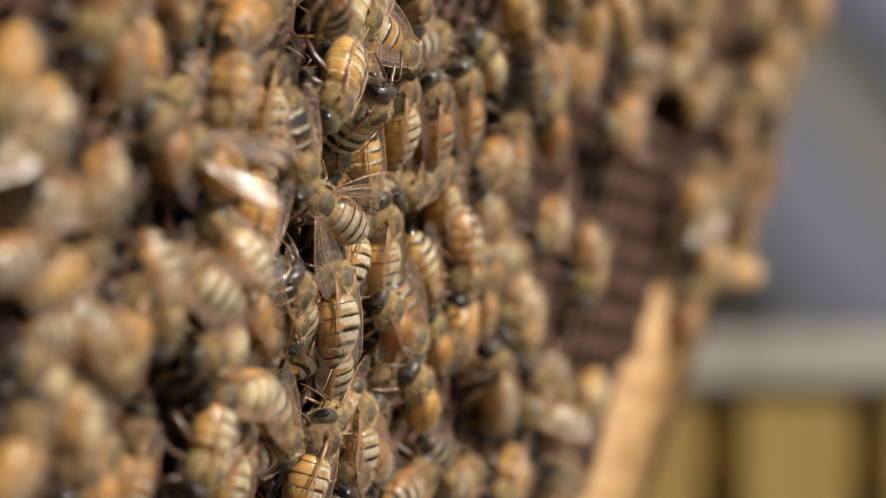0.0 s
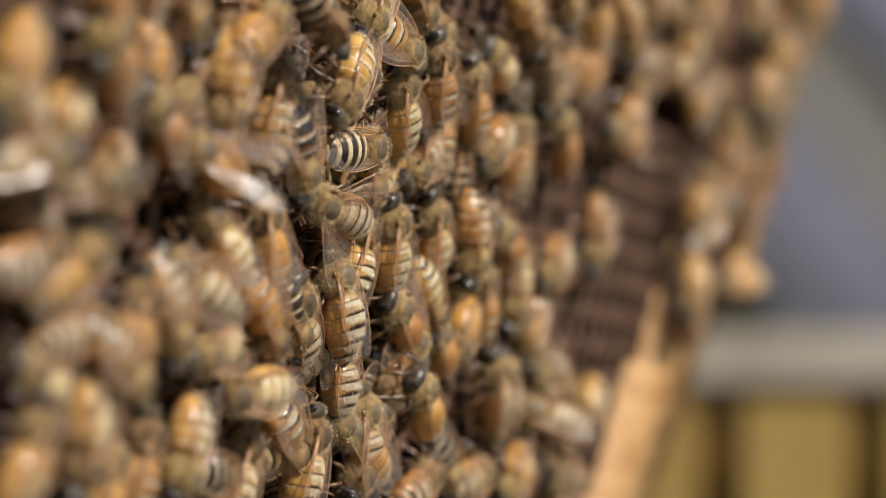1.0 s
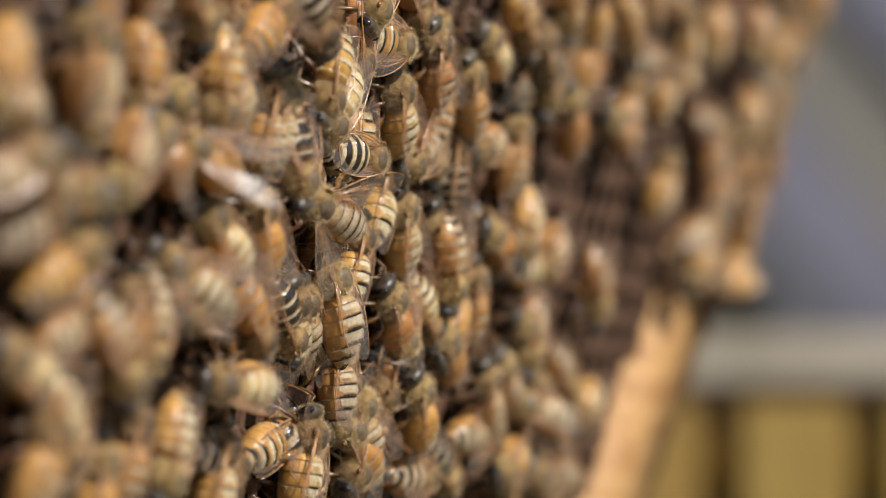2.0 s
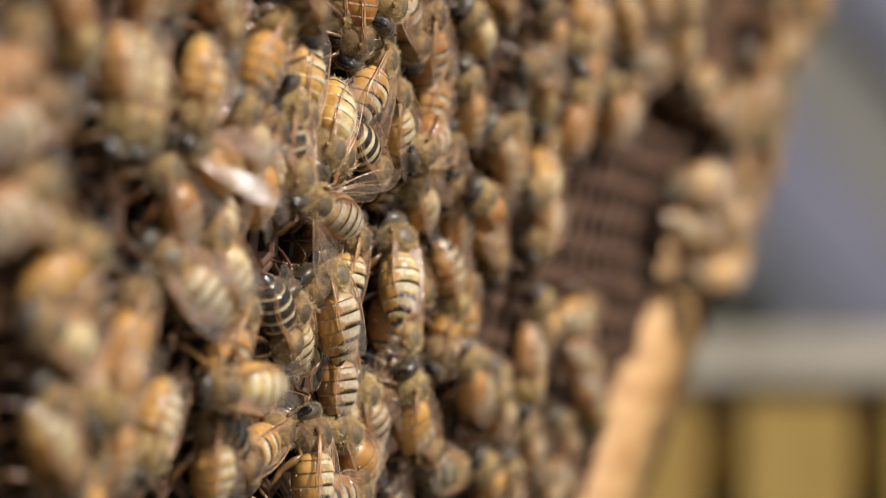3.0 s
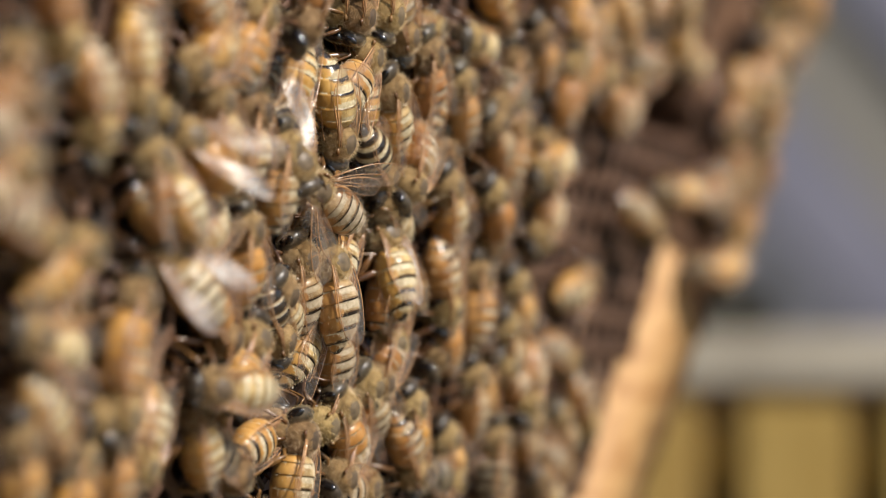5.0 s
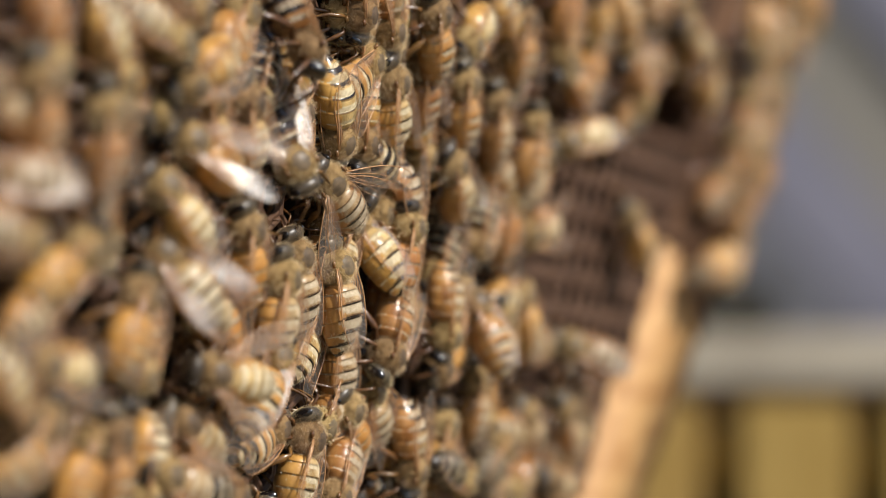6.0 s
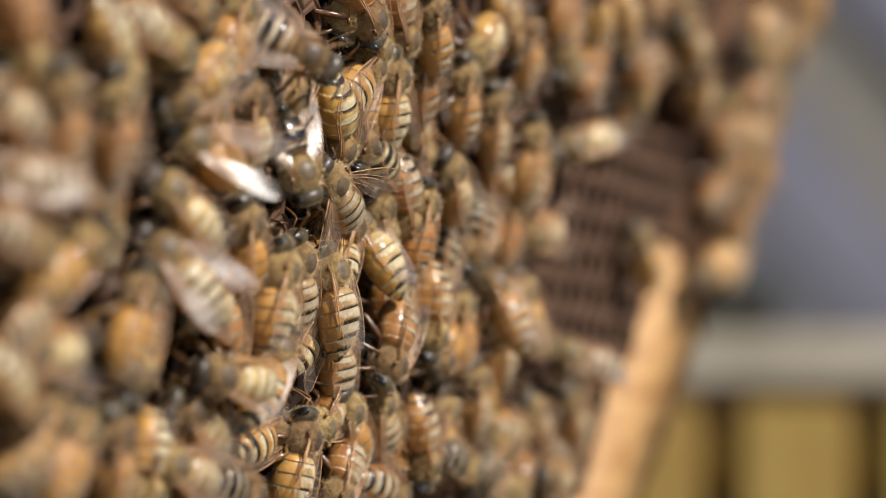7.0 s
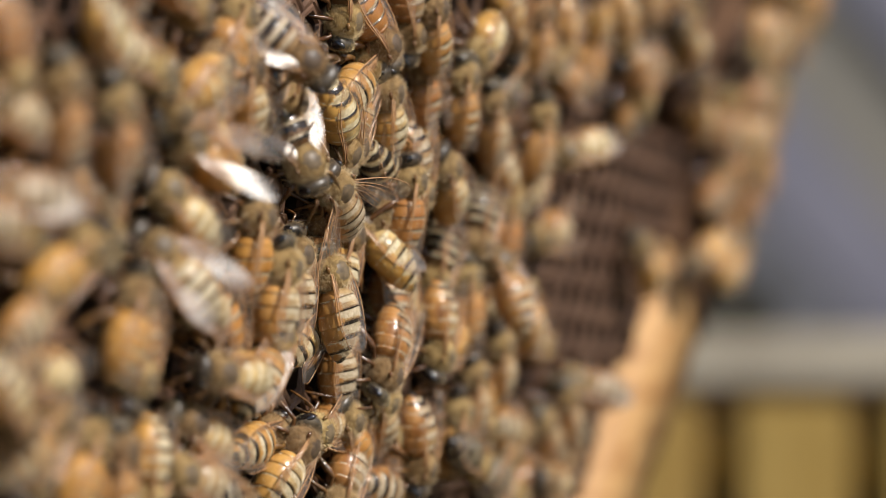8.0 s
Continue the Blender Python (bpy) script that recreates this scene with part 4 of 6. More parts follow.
    crawl(BEES["tan"]["v"], (0, -22.5, -21.5, 3.2, 80.9), (1, -22.3, -22.2, 3.2, 76.9), (1.5, -26.3, -22.8, 3.2, 78.2), (3, -26.2, -20.1, 2.9, 102.7, -5.7), (3.5, -26, -18.5, 2.9, 100.8, -5.7), (4, -26.9, -18.9, 2.9, 105.5, -5.7), (4.5, -27.1, -18.5, 2.9, 103.4, -5.7), (6, -29.2, -18.7, 2.9, 153.1, -11.8), (6.5, -28.6, -17.6, 2.9, 151.8, -11.8), (7, -28.5, -17.8, 2.9, 151.5, -11.8), (7.5, -28.8, -17.4, 2.9, 148.4, -11.8), (8, -27.8, -18.5, 2.9, 155.4, -11.8))
    crawl(BEES["striped"]["f"], (0, -33.5, -20.6, 5.5, -114.1), (0.5, -34.3, -20, 5.5, -111.1), (1, -40.5, -20.4, 5.5, -112.1), (1.5, -41.6, -21.5, 5.5, -106.7), (3, -39.6, -18.8, 2.6, -118.8), (4.5, -39.8, -18.7, 2.6, -119.8), (6, -38.2, -22.8, 2.6, -98.6), (7, -38.1, -22.6, 2.6, -99.3), (8, -37.8, -23, 2.6, -97.3))
    crawl(BEES["amber"]["f"], (0, -44.5, -21.2, 2.9, 81.2), (1, -44.7, -20.9, 2.9, 86), (1.5, -45, -20.8, 2.9, 82.6), (3, -49.1, -17.8, 3.2, 104.8), (3.5, -48.6, -19.3, 3.2, 115.8), (4, -47.4, -20.3, 3.2, 108.3), (4.5, -46.7, -21.1, 3.2, 108.2), (6, -49.4, -20.4, 4.4, 102.4), (6.5, -49.5, -20.5, 4.4, 109.4), (7, -49.2, -20.4, 4.4, 108.7), (7.5, -48.9, -21.2, 4.4, 105.5), (8, -48.2, -21.7, 4.4, 100.5))
    crawl(BEES["orange"]["v"], (0, -24.5, -8.6, 5.5, -47.2), (0.5, -24.3, -8.4, 5.5, -52.2), (1, -24.3, -8.1, 5.5, -52.3), (1.5, -24, -8.4, 5.5, -54.4), (3, -26.1, -7.1, 2.6, -34.7), (4.5, -26.1, -7.3, 2.6, -36.9), (6, -22.3, -10.6, 2.6, -63.4), (7, -22.7, -10.6, 2.6, -70.5), (8, -22.4, -10, 2.6, -62.7))
    crawl(BEES["amber"]["v"], (0, -33, 21.3, 2.9, -119.3), (1, -32.3, 21.9, 2.9, -118.2), (1.5, -32.4, 22.8, 2.9, -115.9), (3, -34.1, 21.1, 2.6, -107.2), (4.5, -34.7, 20.6, 2.6, -104.4), (6, -29.9, 18.9, 2.6, -146.5), (7, -29.6, 18.5, 2.6, -143.3), (8, -29.5, 18.6, 2.6, -142.7))
    crawl(BEES["tan"]["f"], (0, -45, 21.3, 2.9, -50.2), (1, -44.2, 21.6, 2.9, -54.8), (1.5, -43.7, 21.7, 2.9, -48), (3, -36.8, 21.4, 4.4, -50.2), (3.5, -36.6, 21.6, 4.4, -55.8), (4, -38, 21.3, 4.4, -54.8), (4.5, -34.7, 19.7, 4.4, -57), (6, -40.5, 22.6, 3.2, -21.3), (7, -40, 22.4, 3.2, -23), (8, -40.4, 22.7, 3.2, -23))
    crawl(BEES["striped"]["w"], (0, -38.4, -4, 4.6, 146.4, -34.6, -22), (1.5, -40.3, -4, 4.6, 148, -29.9, -22), (3.5, -40.3, -3.2, 4.6, 128.8, -37.9, -22), (4.5, -39.8, -3, 4.6, 119.8, -41.1, -22), (6.5, -39, -3, 4.6, 119.1, -40.1, -22), (8, -40.2, -2.6, 4.6, 119.4, -41.3, -22))
    crawl(BEES["striped"]["c"], (0, -69.6, -2.7, 3.2, 19.4, 0, 0), (0.5, -69.3, -2.8, 3.2, 15.9, 0, 0), (1, -69.9, -2.9, 3.2, 16.9, 0, 0), (1.5, -69.6, -2.9, 3.2, 17.9, 0, 0), (3, -75.1, 9.1, 5.9, 30.9, 23.8, -14), (4.5, -75.1, 9, 5.9, 32.5, 22.3, -14), (6, -78.7, 9, 2.6, 30.8, 0, 0), (7, -77.5, 9.5, 2.6, 28, 0, 0), (8, -77, 9.8, 2.6, 26.7, 0, 0))
    crawl(BEES["tan"]["f"], (0, -30.9, -6.4, 3.2, -41.1), (0.5, -33.7, -6.2, 3.2, -39.5), (1, -34.7, -6.7, 3.2, -41.2), (1.5, -36.7, -6.2, 3.2, -40.3), (3, -37.7, -4.5, 3.2, -32.6), (3.5, -37.4, -4.8, 3.2, -33), (4, -39.3, -5, 3.2, -30.6), (4.5, -38.9, -5.2, 3.2, -34.7), (6, -47.1, 18.9, 4.4, -19.5, 11.3), (6.5, -46.5, 18.5, 4.4, -20.1, 11.3), (7, -47.2, 18.1, 4.4, -21.3, 11.3), (7.5, -48.7, 16.5, 4.4, -17.9, 11.3), (8, -50.9, 15.8, 4.4, -17.7, 11.3))
    crawl(BEES["orange"]["f"], (0, -31.4, 22, 5.5, 29.6), (0.5, -32.1, 21, 5.5, 34.7), (1, -31.4, 20.5, 5.5, 30.5), (1.5, -30, 22.5, 5.5, 34.1), (3, -27.1, 19.9, 5.5, 60), (4.5, -27.6, 20.6, 5.5, 67.1), (6, -27, 20.7, 2.6, 71.8), (7, -27.7, 20.9, 2.6, 72.5), (8, -27.5, 20.4, 2.6, 76.5))
    crawl(BEES["tan"]["w+"], (0, -11.1, -18.8, 2.9, -45), (0.5, -11.3, -19.4, 2.9, -43.3), (1, -9.6, -20.3, 2.9, -48.1), (1.5, -9, -21, 2.9, -48.5), (3, 10.5, -26.5, 2.9, 4.7), (3.5, 12, -26.6, 2.9, 8.7), (4, 11.8, -26.4, 2.9, 3.6), (4.5, 11.6, -25.7, 2.9, 5.5), (6, 29, -27.2, 2.9, -11.3), (6.5, 31, -25.8, 2.9, -16.1), (7, 25.2, -26.8, 2.9, -14.2), (7.5, 25.7, -27.4, 2.9, -16.4), (8, 26.6, -26.7, 2.9, -10.1))
    crawl(BEES["tan"]["f+"], (0, -0.3, 26, 4.4, -126.2), (1, -0.4, 26, 4.4, -122.1), (1.5, -0.3, 26.4, 4.4, -122.4), (3, 3.8, 28.5, 5.5, -104.3), (4.5, 4.5, 28.5, 5.5, -101.6), (6, 11.6, 25.6, 2.9, -53.6), (6.5, 11.3, 25.6, 2.9, -55.8), (7, 7.8, 23.7, 2.9, -58.5), (7.5, 13.2, 25.5, 2.9, -54.9), (8, 17.2, 27.2, 2.9, -55.5))
    crawl(BEES["tan"]["w+"], (0, 14.2, 28.7, 3.6, -63.8), (1, 14.6, 28.2, 3.6, -60.7), (1.5, 14.6, 28.4, 3.6, -65), (3, 14.7, 24.8, 3.6, -46.3), (4.5, 15, 25.3, 3.6, -49), (6, 10.1, 26.2, 3.6, -72.8), (6.5, 10.8, 25.6, 3.6, -70.7), (7, 14, 25.5, 3.6, -66), (7.5, 15.9, 26.5, 3.6, -70.7), (8, 16.4, 26.5, 3.6, -70.4))
    crawl(BEES["amber"]["w+"], (0, 7.4, 22.3, 4.4, -22.2, 11.8), (1, 7, 22.6, 4.4, -22.4, 11.8), (1.5, 6.4, 23.6, 4.4, -24.3, 11.8), (3, 5.8, 19.2, 3.6, 60.3), (3.5, 5.3, 19.1, 3.6, 52.8), (4, 4.1, 19.1, 3.6, 59.1), (4.5, 3.5, 19.3, 3.6, 59.4), (6, 6.3, 19.5, 2.6, 37.9), (7, 6.8, 18.9, 2.6, 41.8), (8, 7.1, 19.2, 2.6, 41.4))
    crawl(BEES["amber"]["f+"], (0, -9, 16.5, 5.5, -122.2), (1, -8.2, 17, 5.5, -123.1), (1.5, -9.2, 17.5, 5.5, -116.4), (3, -11, 15.3, 2.6, -103.7), (4.5, -11.5, 15.1, 2.6, -104.8), (6, -11.5, 17, 2.6, -125), (7, -11.4, 16.8, 2.6, -125.5), (8, -11.2, 16.6, 2.6, -123.7))
    crawl(BEES["orange"]["f+"], (0, 1, 20.3, 3.4, -83.8, 4.4), (1.5, -0.8, 20.8, 3.4, -84.4, 2.6), (3.5, 0.7, 25.5, 3.4, -87.1, -4.4), (6.5, 2.4, 27.3, 3.4, -66.2, 2.3), (7, 3.2, 26.3, 3.4, -52.3, 10), (7.5, 5.6, 25, 3.4, -40.7, 12.9), (8, 7.7, 24.1, 3.4, -47.5, 14.8))
    crawl(BEES["amber"]["w"], (0, 19.7, 15.6, 5.5, 114.6), (0.5, 18.2, 18, 5.5, 116.2), (1, 18.1, 20.2, 5.5, 108.8), (1.5, 18.4, 20.2, 5.5, 116.3), (3, 19.3, 25, 4.4, 113), (3.5, 20.7, 25.1, 4.4, 118.5), (4, 22.2, 24.9, 4.4, 117.8), (4.5, 22.4, 22.7, 4.4, 115.8), (6, 23.9, 19.8, 3.2, 113.8), (6.5, 23.5, 19.4, 3.2, 111.9), (7, 22.7, 19.9, 3.2, 115), (7.5, 22.8, 20.2, 3.2, 108.6), (8, 23.9, 19.9, 3.2, 113.6))
    crawl(BEES["tan"]["w"], (0, 20.6, 8, 3.2, -146.5), (0.5, 20.8, 10, 3.2, -147), (1, 20.3, 10.5, 3.2, -144.1), (1.5, 18.8, 10.4, 3.2, -145.3), (3, 18.2, 12.4, 5.5, -156.1), (3.5, 18.8, 11.1, 5.5, -157.5), (4, 18.9, 11.1, 5.5, -160.3), (4.5, 18.5, 11.1, 5.5, -152.3), (6, 19.2, 4.7, 4.4, -73), (6.5, 19.3, 4.6, 4.4, -72.6), (7, 18.8, 5.3, 4.4, -71.6), (7.5, 19.6, 7.7, 4.4, -70.1), (8, 21.1, 9.2, 4.4, -69.7))
    crawl(BEES["tan"]["c+"], (0, 14.7, 7.5, 1.1, 68.6), (0.5, 14.3, 9.6, 1.1, 67.9), (1, 14, 9.9, 1.1, 65.7), (1.5, 13.3, 9.3, 1.1, 66.9), (3, 16.1, -0.4, 4.5, 70, -19.9, -34.1), (3.5, 16.9, -0.8, 4.5, 68.4, -18.2, -34.7), (4, 16.6, -0.8, 4.5, 67.3, -17.1, -35), (4.5, 17.9, -0.7, 4.5, 71.3, -21.1, -33.6), (6, 12.6, 1.7, 2.6, 108.4, -44.8, -11.4), (6.5, 12.7, 1.5, 2.6, 111, -45.7, -9.4), (7, 13.4, 1.3, 2.6, 104.6, -43.4, -14.2), (7.5, 14.9, 0.2, 2.6, 108, -44.7, -11.7), (8, 14.5, 1.7, 2.6, 122.6, -48.5, -0.6))
    crawl(BEES["amber"]["f"], (0, 32.2, 18, 4.4, 115.6), (0.5, 32.9, 18.4, 4.4, 115.7), (1, 32.9, 19, 4.4, 114.8), (1.5, 32.8, 19.2, 4.4, 118.5), (3, 37.5, 19.1, 2.9, 120.9), (3.5, 37.7, 19, 2.9, 120.5), (4, 37.4, 18.9, 2.9, 119.1), (4.5, 37.2, 18.8, 2.9, 124.2), (6, 34.6, 18.6, 4.4, 109.1), (6.5, 34.4, 18.5, 4.4, 102.3), (7, 34.1, 19.1, 4.4, 106.4), (7.5, 34.5, 19.3, 4.4, 106.6), (8, 33.8, 19.3, 4.4, 108.4))
    crawl(BEES["tan"]["f"], (0, 41.5, 23.8, 2.9, 153.9), (0.5, 41.8, 23.8, 2.9, 158.7), (1, 44, 23.6, 2.9, 160.3), (1.5, 44.7, 23.8, 2.9, 158.3), (3, 37.5, 27.6, 2.9, 155.7), (3.5, 38.5, 27.4, 2.9, 159.6), (4, 42.7, 26.8, 2.9, 163.8), (4.5, 42.1, 25.4, 2.9, 165.3), (6, 37.8, 26.4, 3.6, 214.7), (6.5, 39.6, 24.8, 3.6, 220.3), (7, 40.9, 25.4, 3.6, 214.9), (7.5, 41.5, 24.9, 3.6, 216.8), (8, 41.5, 25.7, 3.6, 217.5))
    crawl(BEES["tan"]["f"], (0, 46.9, 11.2, 2.9, -151.5), (0.5, 41.9, 12.4, 2.9, -147.8), (1, 45.6, 13.4, 2.9, -144.1), (1.5, 42.1, 13.2, 2.9, -145.9), (3, 48.4, 14.6, 3.2, -207.6), (3.5, 49.3, 15.2, 3.2, -200.7), (4, 49, 15, 3.2, -211.6), (4.5, 49.4, 14.7, 3.2, -205.5), (6, 50.6, 17.4, 2.9, -249.8), (6.5, 50.5, 17.1, 2.9, -246.2), (7, 49.4, 16.9, 2.9, -251.2), (7.5, 49.7, 17, 2.9, -250.4), (8, 49.1, 17.3, 2.9, -248.6))
    crawl(BEES["dark"]["v"], (0, 54.1, 24.8, 4.4, 118.6), (0.5, 55.1, 25, 4.4, 123.6), (1, 58.2, 25.7, 4.4, 123.5), (1.5, 59.2, 26.5, 4.4, 118), (3, 59.4, 24.7, 3.6, 197.6, -4.4), (3.5, 59.3, 24.3, 3.6, 191.7, -4.4), (4, 57.7, 23.9, 3.6, 195.3, -4.4), (4.5, 55.6, 24.9, 3.6, 192.4, -4.4), (6, 47.9, 3.7, 2.9, 245.3), (6.5, 48.7, 3.5, 2.9, 245.8), (7, 46.5, 2.9, 2.9, 246.6), (7.5, 46.5, 2.5, 2.9, 248.8), (8, 47.8, 4, 2.9, 247.3))
    crawl(BEES["orange"]["f"], (0, 66.2, 18.3, 3.6, 128.6, -0.6), (0.5, 68.1, 16, 3.6, 126.7, -0.6), (1, 69.9, 16.4, 3.6, 128, -0.6), (1.5, 71.6, 18, 3.6, 133.7, -0.6), (3, 72.2, 20.3, 5.5, 76.7), (3.5, 72.6, 21.1, 5.5, 76), (4, 72.3, 20.7, 5.5, 77.6), (4.5, 71.4, 20.5, 5.5, 79.7), (6, 74.1, 34.5, 2.9, 85.7), (6.5, 65.7, 34.9, 2.9, 86.2), (7, 72.1, 34.1, 2.9, 82.2), (7.5, 64.9, 34.8, 2.9, 83.1), (8, 61.7, 34.6, 2.9, 81.5))
    crawl(BEES["amber"]["v"], (0, 50, 28.6, 4.4, -52.9), (0.5, 49.8, 28.5, 4.4, -56.2), (1, 50.4, 29.2, 4.4, -47.3), (1.5, 53.1, 27.7, 4.4, -49.3), (3, 46.5, 31.7, 2.6, -41.3), (4.5, 46.9, 31.5, 2.6, -36.7), (6, 53.4, 28, 2.6, -54.9), (7, 52.7, 28.4, 2.6, -52), (8, 53.6, 29.2, 2.6, -54))
    crawl(BEES["amber"]["v"], (0, 60.2, 34.3, 5.5, -55.3), (1, 60, 33.7, 5.5, -62.7), (1.5, 59.5, 33.5, 5.5, -64), (3, 70.8, 30.2, 5.5, -112.2), (3.5, 69.4, 30.5, 5.5, -114.6), (4, 71.5, 30.6, 5.5, -115.4), (4.5, 74, 29.6, 5.5, -119.4), (6, 74.1, 29.1, 2.6, -90.6), (7, 74.2, 29, 2.6, -93), (8, 74.2, 29.4, 2.6, -95.2))
    crawl(BEES["tan"]["w"], (0, 30.8, 7.8, 2.9, 123.4), (0.5, 27.9, 5.3, 2.9, 107.3), (1, 27.9, 2.9, 2.9, 114.4), (1.5, 27.1, -0.2, 2.9, 109.1), (3, 37.1, 6.1, 2.9, 116.6), (3.5, 36.7, 5.9, 2.9, 121.9), (4, 36.4, 6, 2.9, 117.5), (4.5, 36.3, 5.8, 2.9, 118.4), (6, 33.9, 9.4, 4.4, 133.8), (6.5, 34.4, 9.1, 4.4, 133.1), (7, 32.9, 8.8, 4.4, 136.5), (7.5, 32.5, 8.9, 4.4, 136.4), (8, 31.7, 9.1, 4.4, 134))
    crawl(BEES["tan"]["w+"], (0, 11.9, 1.1, 3.6, 103.9), (0.5, 12.6, 1.3, 3.6, 109.9), (1, 13.2, 1.4, 3.6, 106.5), (1.5, 14.2, 1.4, 3.6, 105.3), (3, 22.7, 7, 3.2, 149.8), (3.5, 20.6, 6.7, 3.2, 150.1), (4, 22.3, 6.6, 3.2, 155.7), (4.5, 20.1, 5.5, 3.2, 153.3), (6, 16.4, 3.2, 2.6, 140.7), (7, 16.1, 3.5, 2.6, 133.5), (8, 16.7, 3.4, 2.6, 140.6))
    crawl(BEES["orange"]["f"], (0, 16.7, -7.4, 3.6, 149.2, -3.5), (0.5, 17.2, -7.5, 3.6, 142.8, -3.5), (1, 17.8, -7.3, 3.6, 148.8, -3.5), (1.5, 17, -7.7, 3.6, 147.3, -3.5), (3, 18.1, -4.3, 3.2, 82.3), (3.5, 19.6, -4.8, 3.2, 73.2), (4, 20.2, -5, 3.2, 82.4), (4.5, 18.2, -4.2, 3.2, 78.6), (6, 17.2, 1.2, 5.5, 87.7), (6.5, 19.3, 1.8, 5.5, 85.3), (7, 20.9, 3.8, 5.5, 86.8), (7.5, 18.1, 4.4, 5.5, 88.5), (8, 16.7, 6.5, 5.5, 96.7))
    crawl(BEES["tan"]["f"], (0, 27.2, -2.8, 3.2, -54.4), (0.5, 26.4, -2.5, 3.2, -53.4), (1, 27.3, -5.2, 3.2, -50.9), (1.5, 29, -8.2, 3.2, -50.9), (3, 25.6, -3, 2.6, -25.3), (4.5, 25.7, -2.6, 2.6, -24.8), (6, 25.3, -5.4, 2.6, -32.6), (7, 25.5, -5.8, 2.6, -27.9), (8, 25.9, -5.4, 2.6, -32.5))
    crawl(BEES["tan"]["v"], (0, 33.9, -0.4, 5.5, -88), (0.5, 36.8, -0.1, 5.5, -86.9), (1, 34.3, 1.8, 5.5, -85.9), (1.5, 27.6, 0.3, 5.5, -85.6), (3, 37, -3.6, 3.2, -63.4), (3.5, 36.7, -3.5, 3.2, -62), (4, 37.2, -3.1, 3.2, -61.3), (4.5, 36.7, -3.1, 3.2, -62.9), (6, 32.3, -6.7, 5.5, -88.6), (6.5, 31.1, -6.9, 5.5, -89.1), (7, 27.8, -6.8, 5.5, -92.1), (7.5, 30.1, -9.6, 5.5, -90.8), (8, 30.4, -8.8, 5.5, -92.4))
    crawl(BEES["amber"]["c"], (0, 45.9, -4.4, 3.6, 112.8), (0.5, 45.3, -4.5, 3.6, 104.5), (1, 44.8, -4.5, 3.6, 108.9), (1.5, 43.7, -4.2, 3.6, 107.6), (3, 41.5, -5.2, 3.2, 98.1), (3.5, 44.5, -3.3, 3.2, 93), (4, 47.8, -3.3, 3.2, 92.2), (4.5, 48.4, -2.7, 3.2, 87.4), (6, 44.5, -7, 5.9, 90.1, -36.7, -23.9), (6.5, 49, -4.8, 5.9, 83.9, -32.6, -27.5), (7, 50.1, -4.4, 5.9, 93.9, -38.9, -21.5), (7.5, 52.4, -4.1, 5.9, 87, -34.7, -25.8), (8, 51, -1.8, 5.9, 88.8, -35.9, -24.7))
    crawl(BEES["orange"]["v"], (0, 47.3, -0.9, 2.9, 158.7), (0.5, 50.6, 0.9, 2.9, 159.5), (1, 53, 2.6, 2.9, 158), (1.5, 52.1, 1.5, 2.9, 164.9), (3, 39.4, 6.9, 5.5, 159.4), (3.5, 38.4, 7.9, 5.5, 155.9), (4, 44.5, 7, 5.5, 155.3), (4.5, 43.8, 7.2, 5.5, 156.7), (6, 57.4, 5.8, 2.9, 95.7), (6.5, 57.3, 5.6, 2.9, 95.3), (7, 57.8, 5.1, 2.9, 91.4), (7.5, 57.6, 4.9, 2.9, 89.9), (8, 57.7, 5.2, 2.9, 93))
    crawl(BEES["orange"]["f"], (0, 40.8, -9.2, 2.9, -129), (0.5, 40.2, -9.2, 2.9, -130.7), (1, 39.7, -9.1, 2.9, -132.7), (1.5, 38.4, -8.9, 2.9, -131.8), (3, 37.2, -9.2, 2.6, -114.4), (4.5, 37.7, -8.8, 2.6, -111.4), (6, 40.3, -12, 2.6, -154.9), (7, 40.5, -11, 2.6, -150.1), (8, 40.8, -10.4, 2.6, -151.3))
    crawl(BEES["orange"]["f"], (0, 22.5, -15.6, 5.5, 140.4), (0.5, 22.2, -15.7, 5.5, 133.8), (1, 22.5, -16.3, 5.5, 139.3), (1.5, 22.9, -17.2, 5.5, 133.3), (3, 21, -16.3, 5.5, 116.7), (3.5, 22, -16.6, 5.5, 121.1), (4, 23.8, -18.1, 5.5, 118.2), (4.5, 25.1, -17.6, 5.5, 120.9), (6, 26.6, -21.6, 2.6, 116.6), (7, 26.1, -21.2, 2.6, 113.2), (8, 26.2, -22, 2.6, 114.1))
    crawl(BEES["amber"]["w+"], (0, 21.9, -7.7, 3.2, -63.1, 12.1, 12), (0.5, 21.1, -7.8, 3.2, -59.3, 10.6, 12), (1, 20.5, -8.1, 3.2, -63.5, 15.7, 12), (1.5, 19.2, -8.2, 3.2, -84.7, 13.9, 12), (3, 21.2, -7.3, 3.2, -83.6, 12.6, 12), (3.5, 21.9, -7.3, 3.2, -84.9, 13.6, 12), (4, 20.9, -7.5, 3.2, -86.6, 10.2, 12), (4.5, 20.1, -7.9, 3.2, -72.6, -1.4, 12), (6, 19.7, -7.6, 3.2, -90.6, 0.9, 12), (6.5, 20.6, -7.9, 3.2, -89.4, 3.6, 12), (7, 21, -8.6, 3.2, -92, 6.4, 12), (7.5, 18.1, -8.4, 3.2, -87.3, -0.4, 12), (8, 20.9, -7.6, 3.2, -91.9, 6.6, 12))
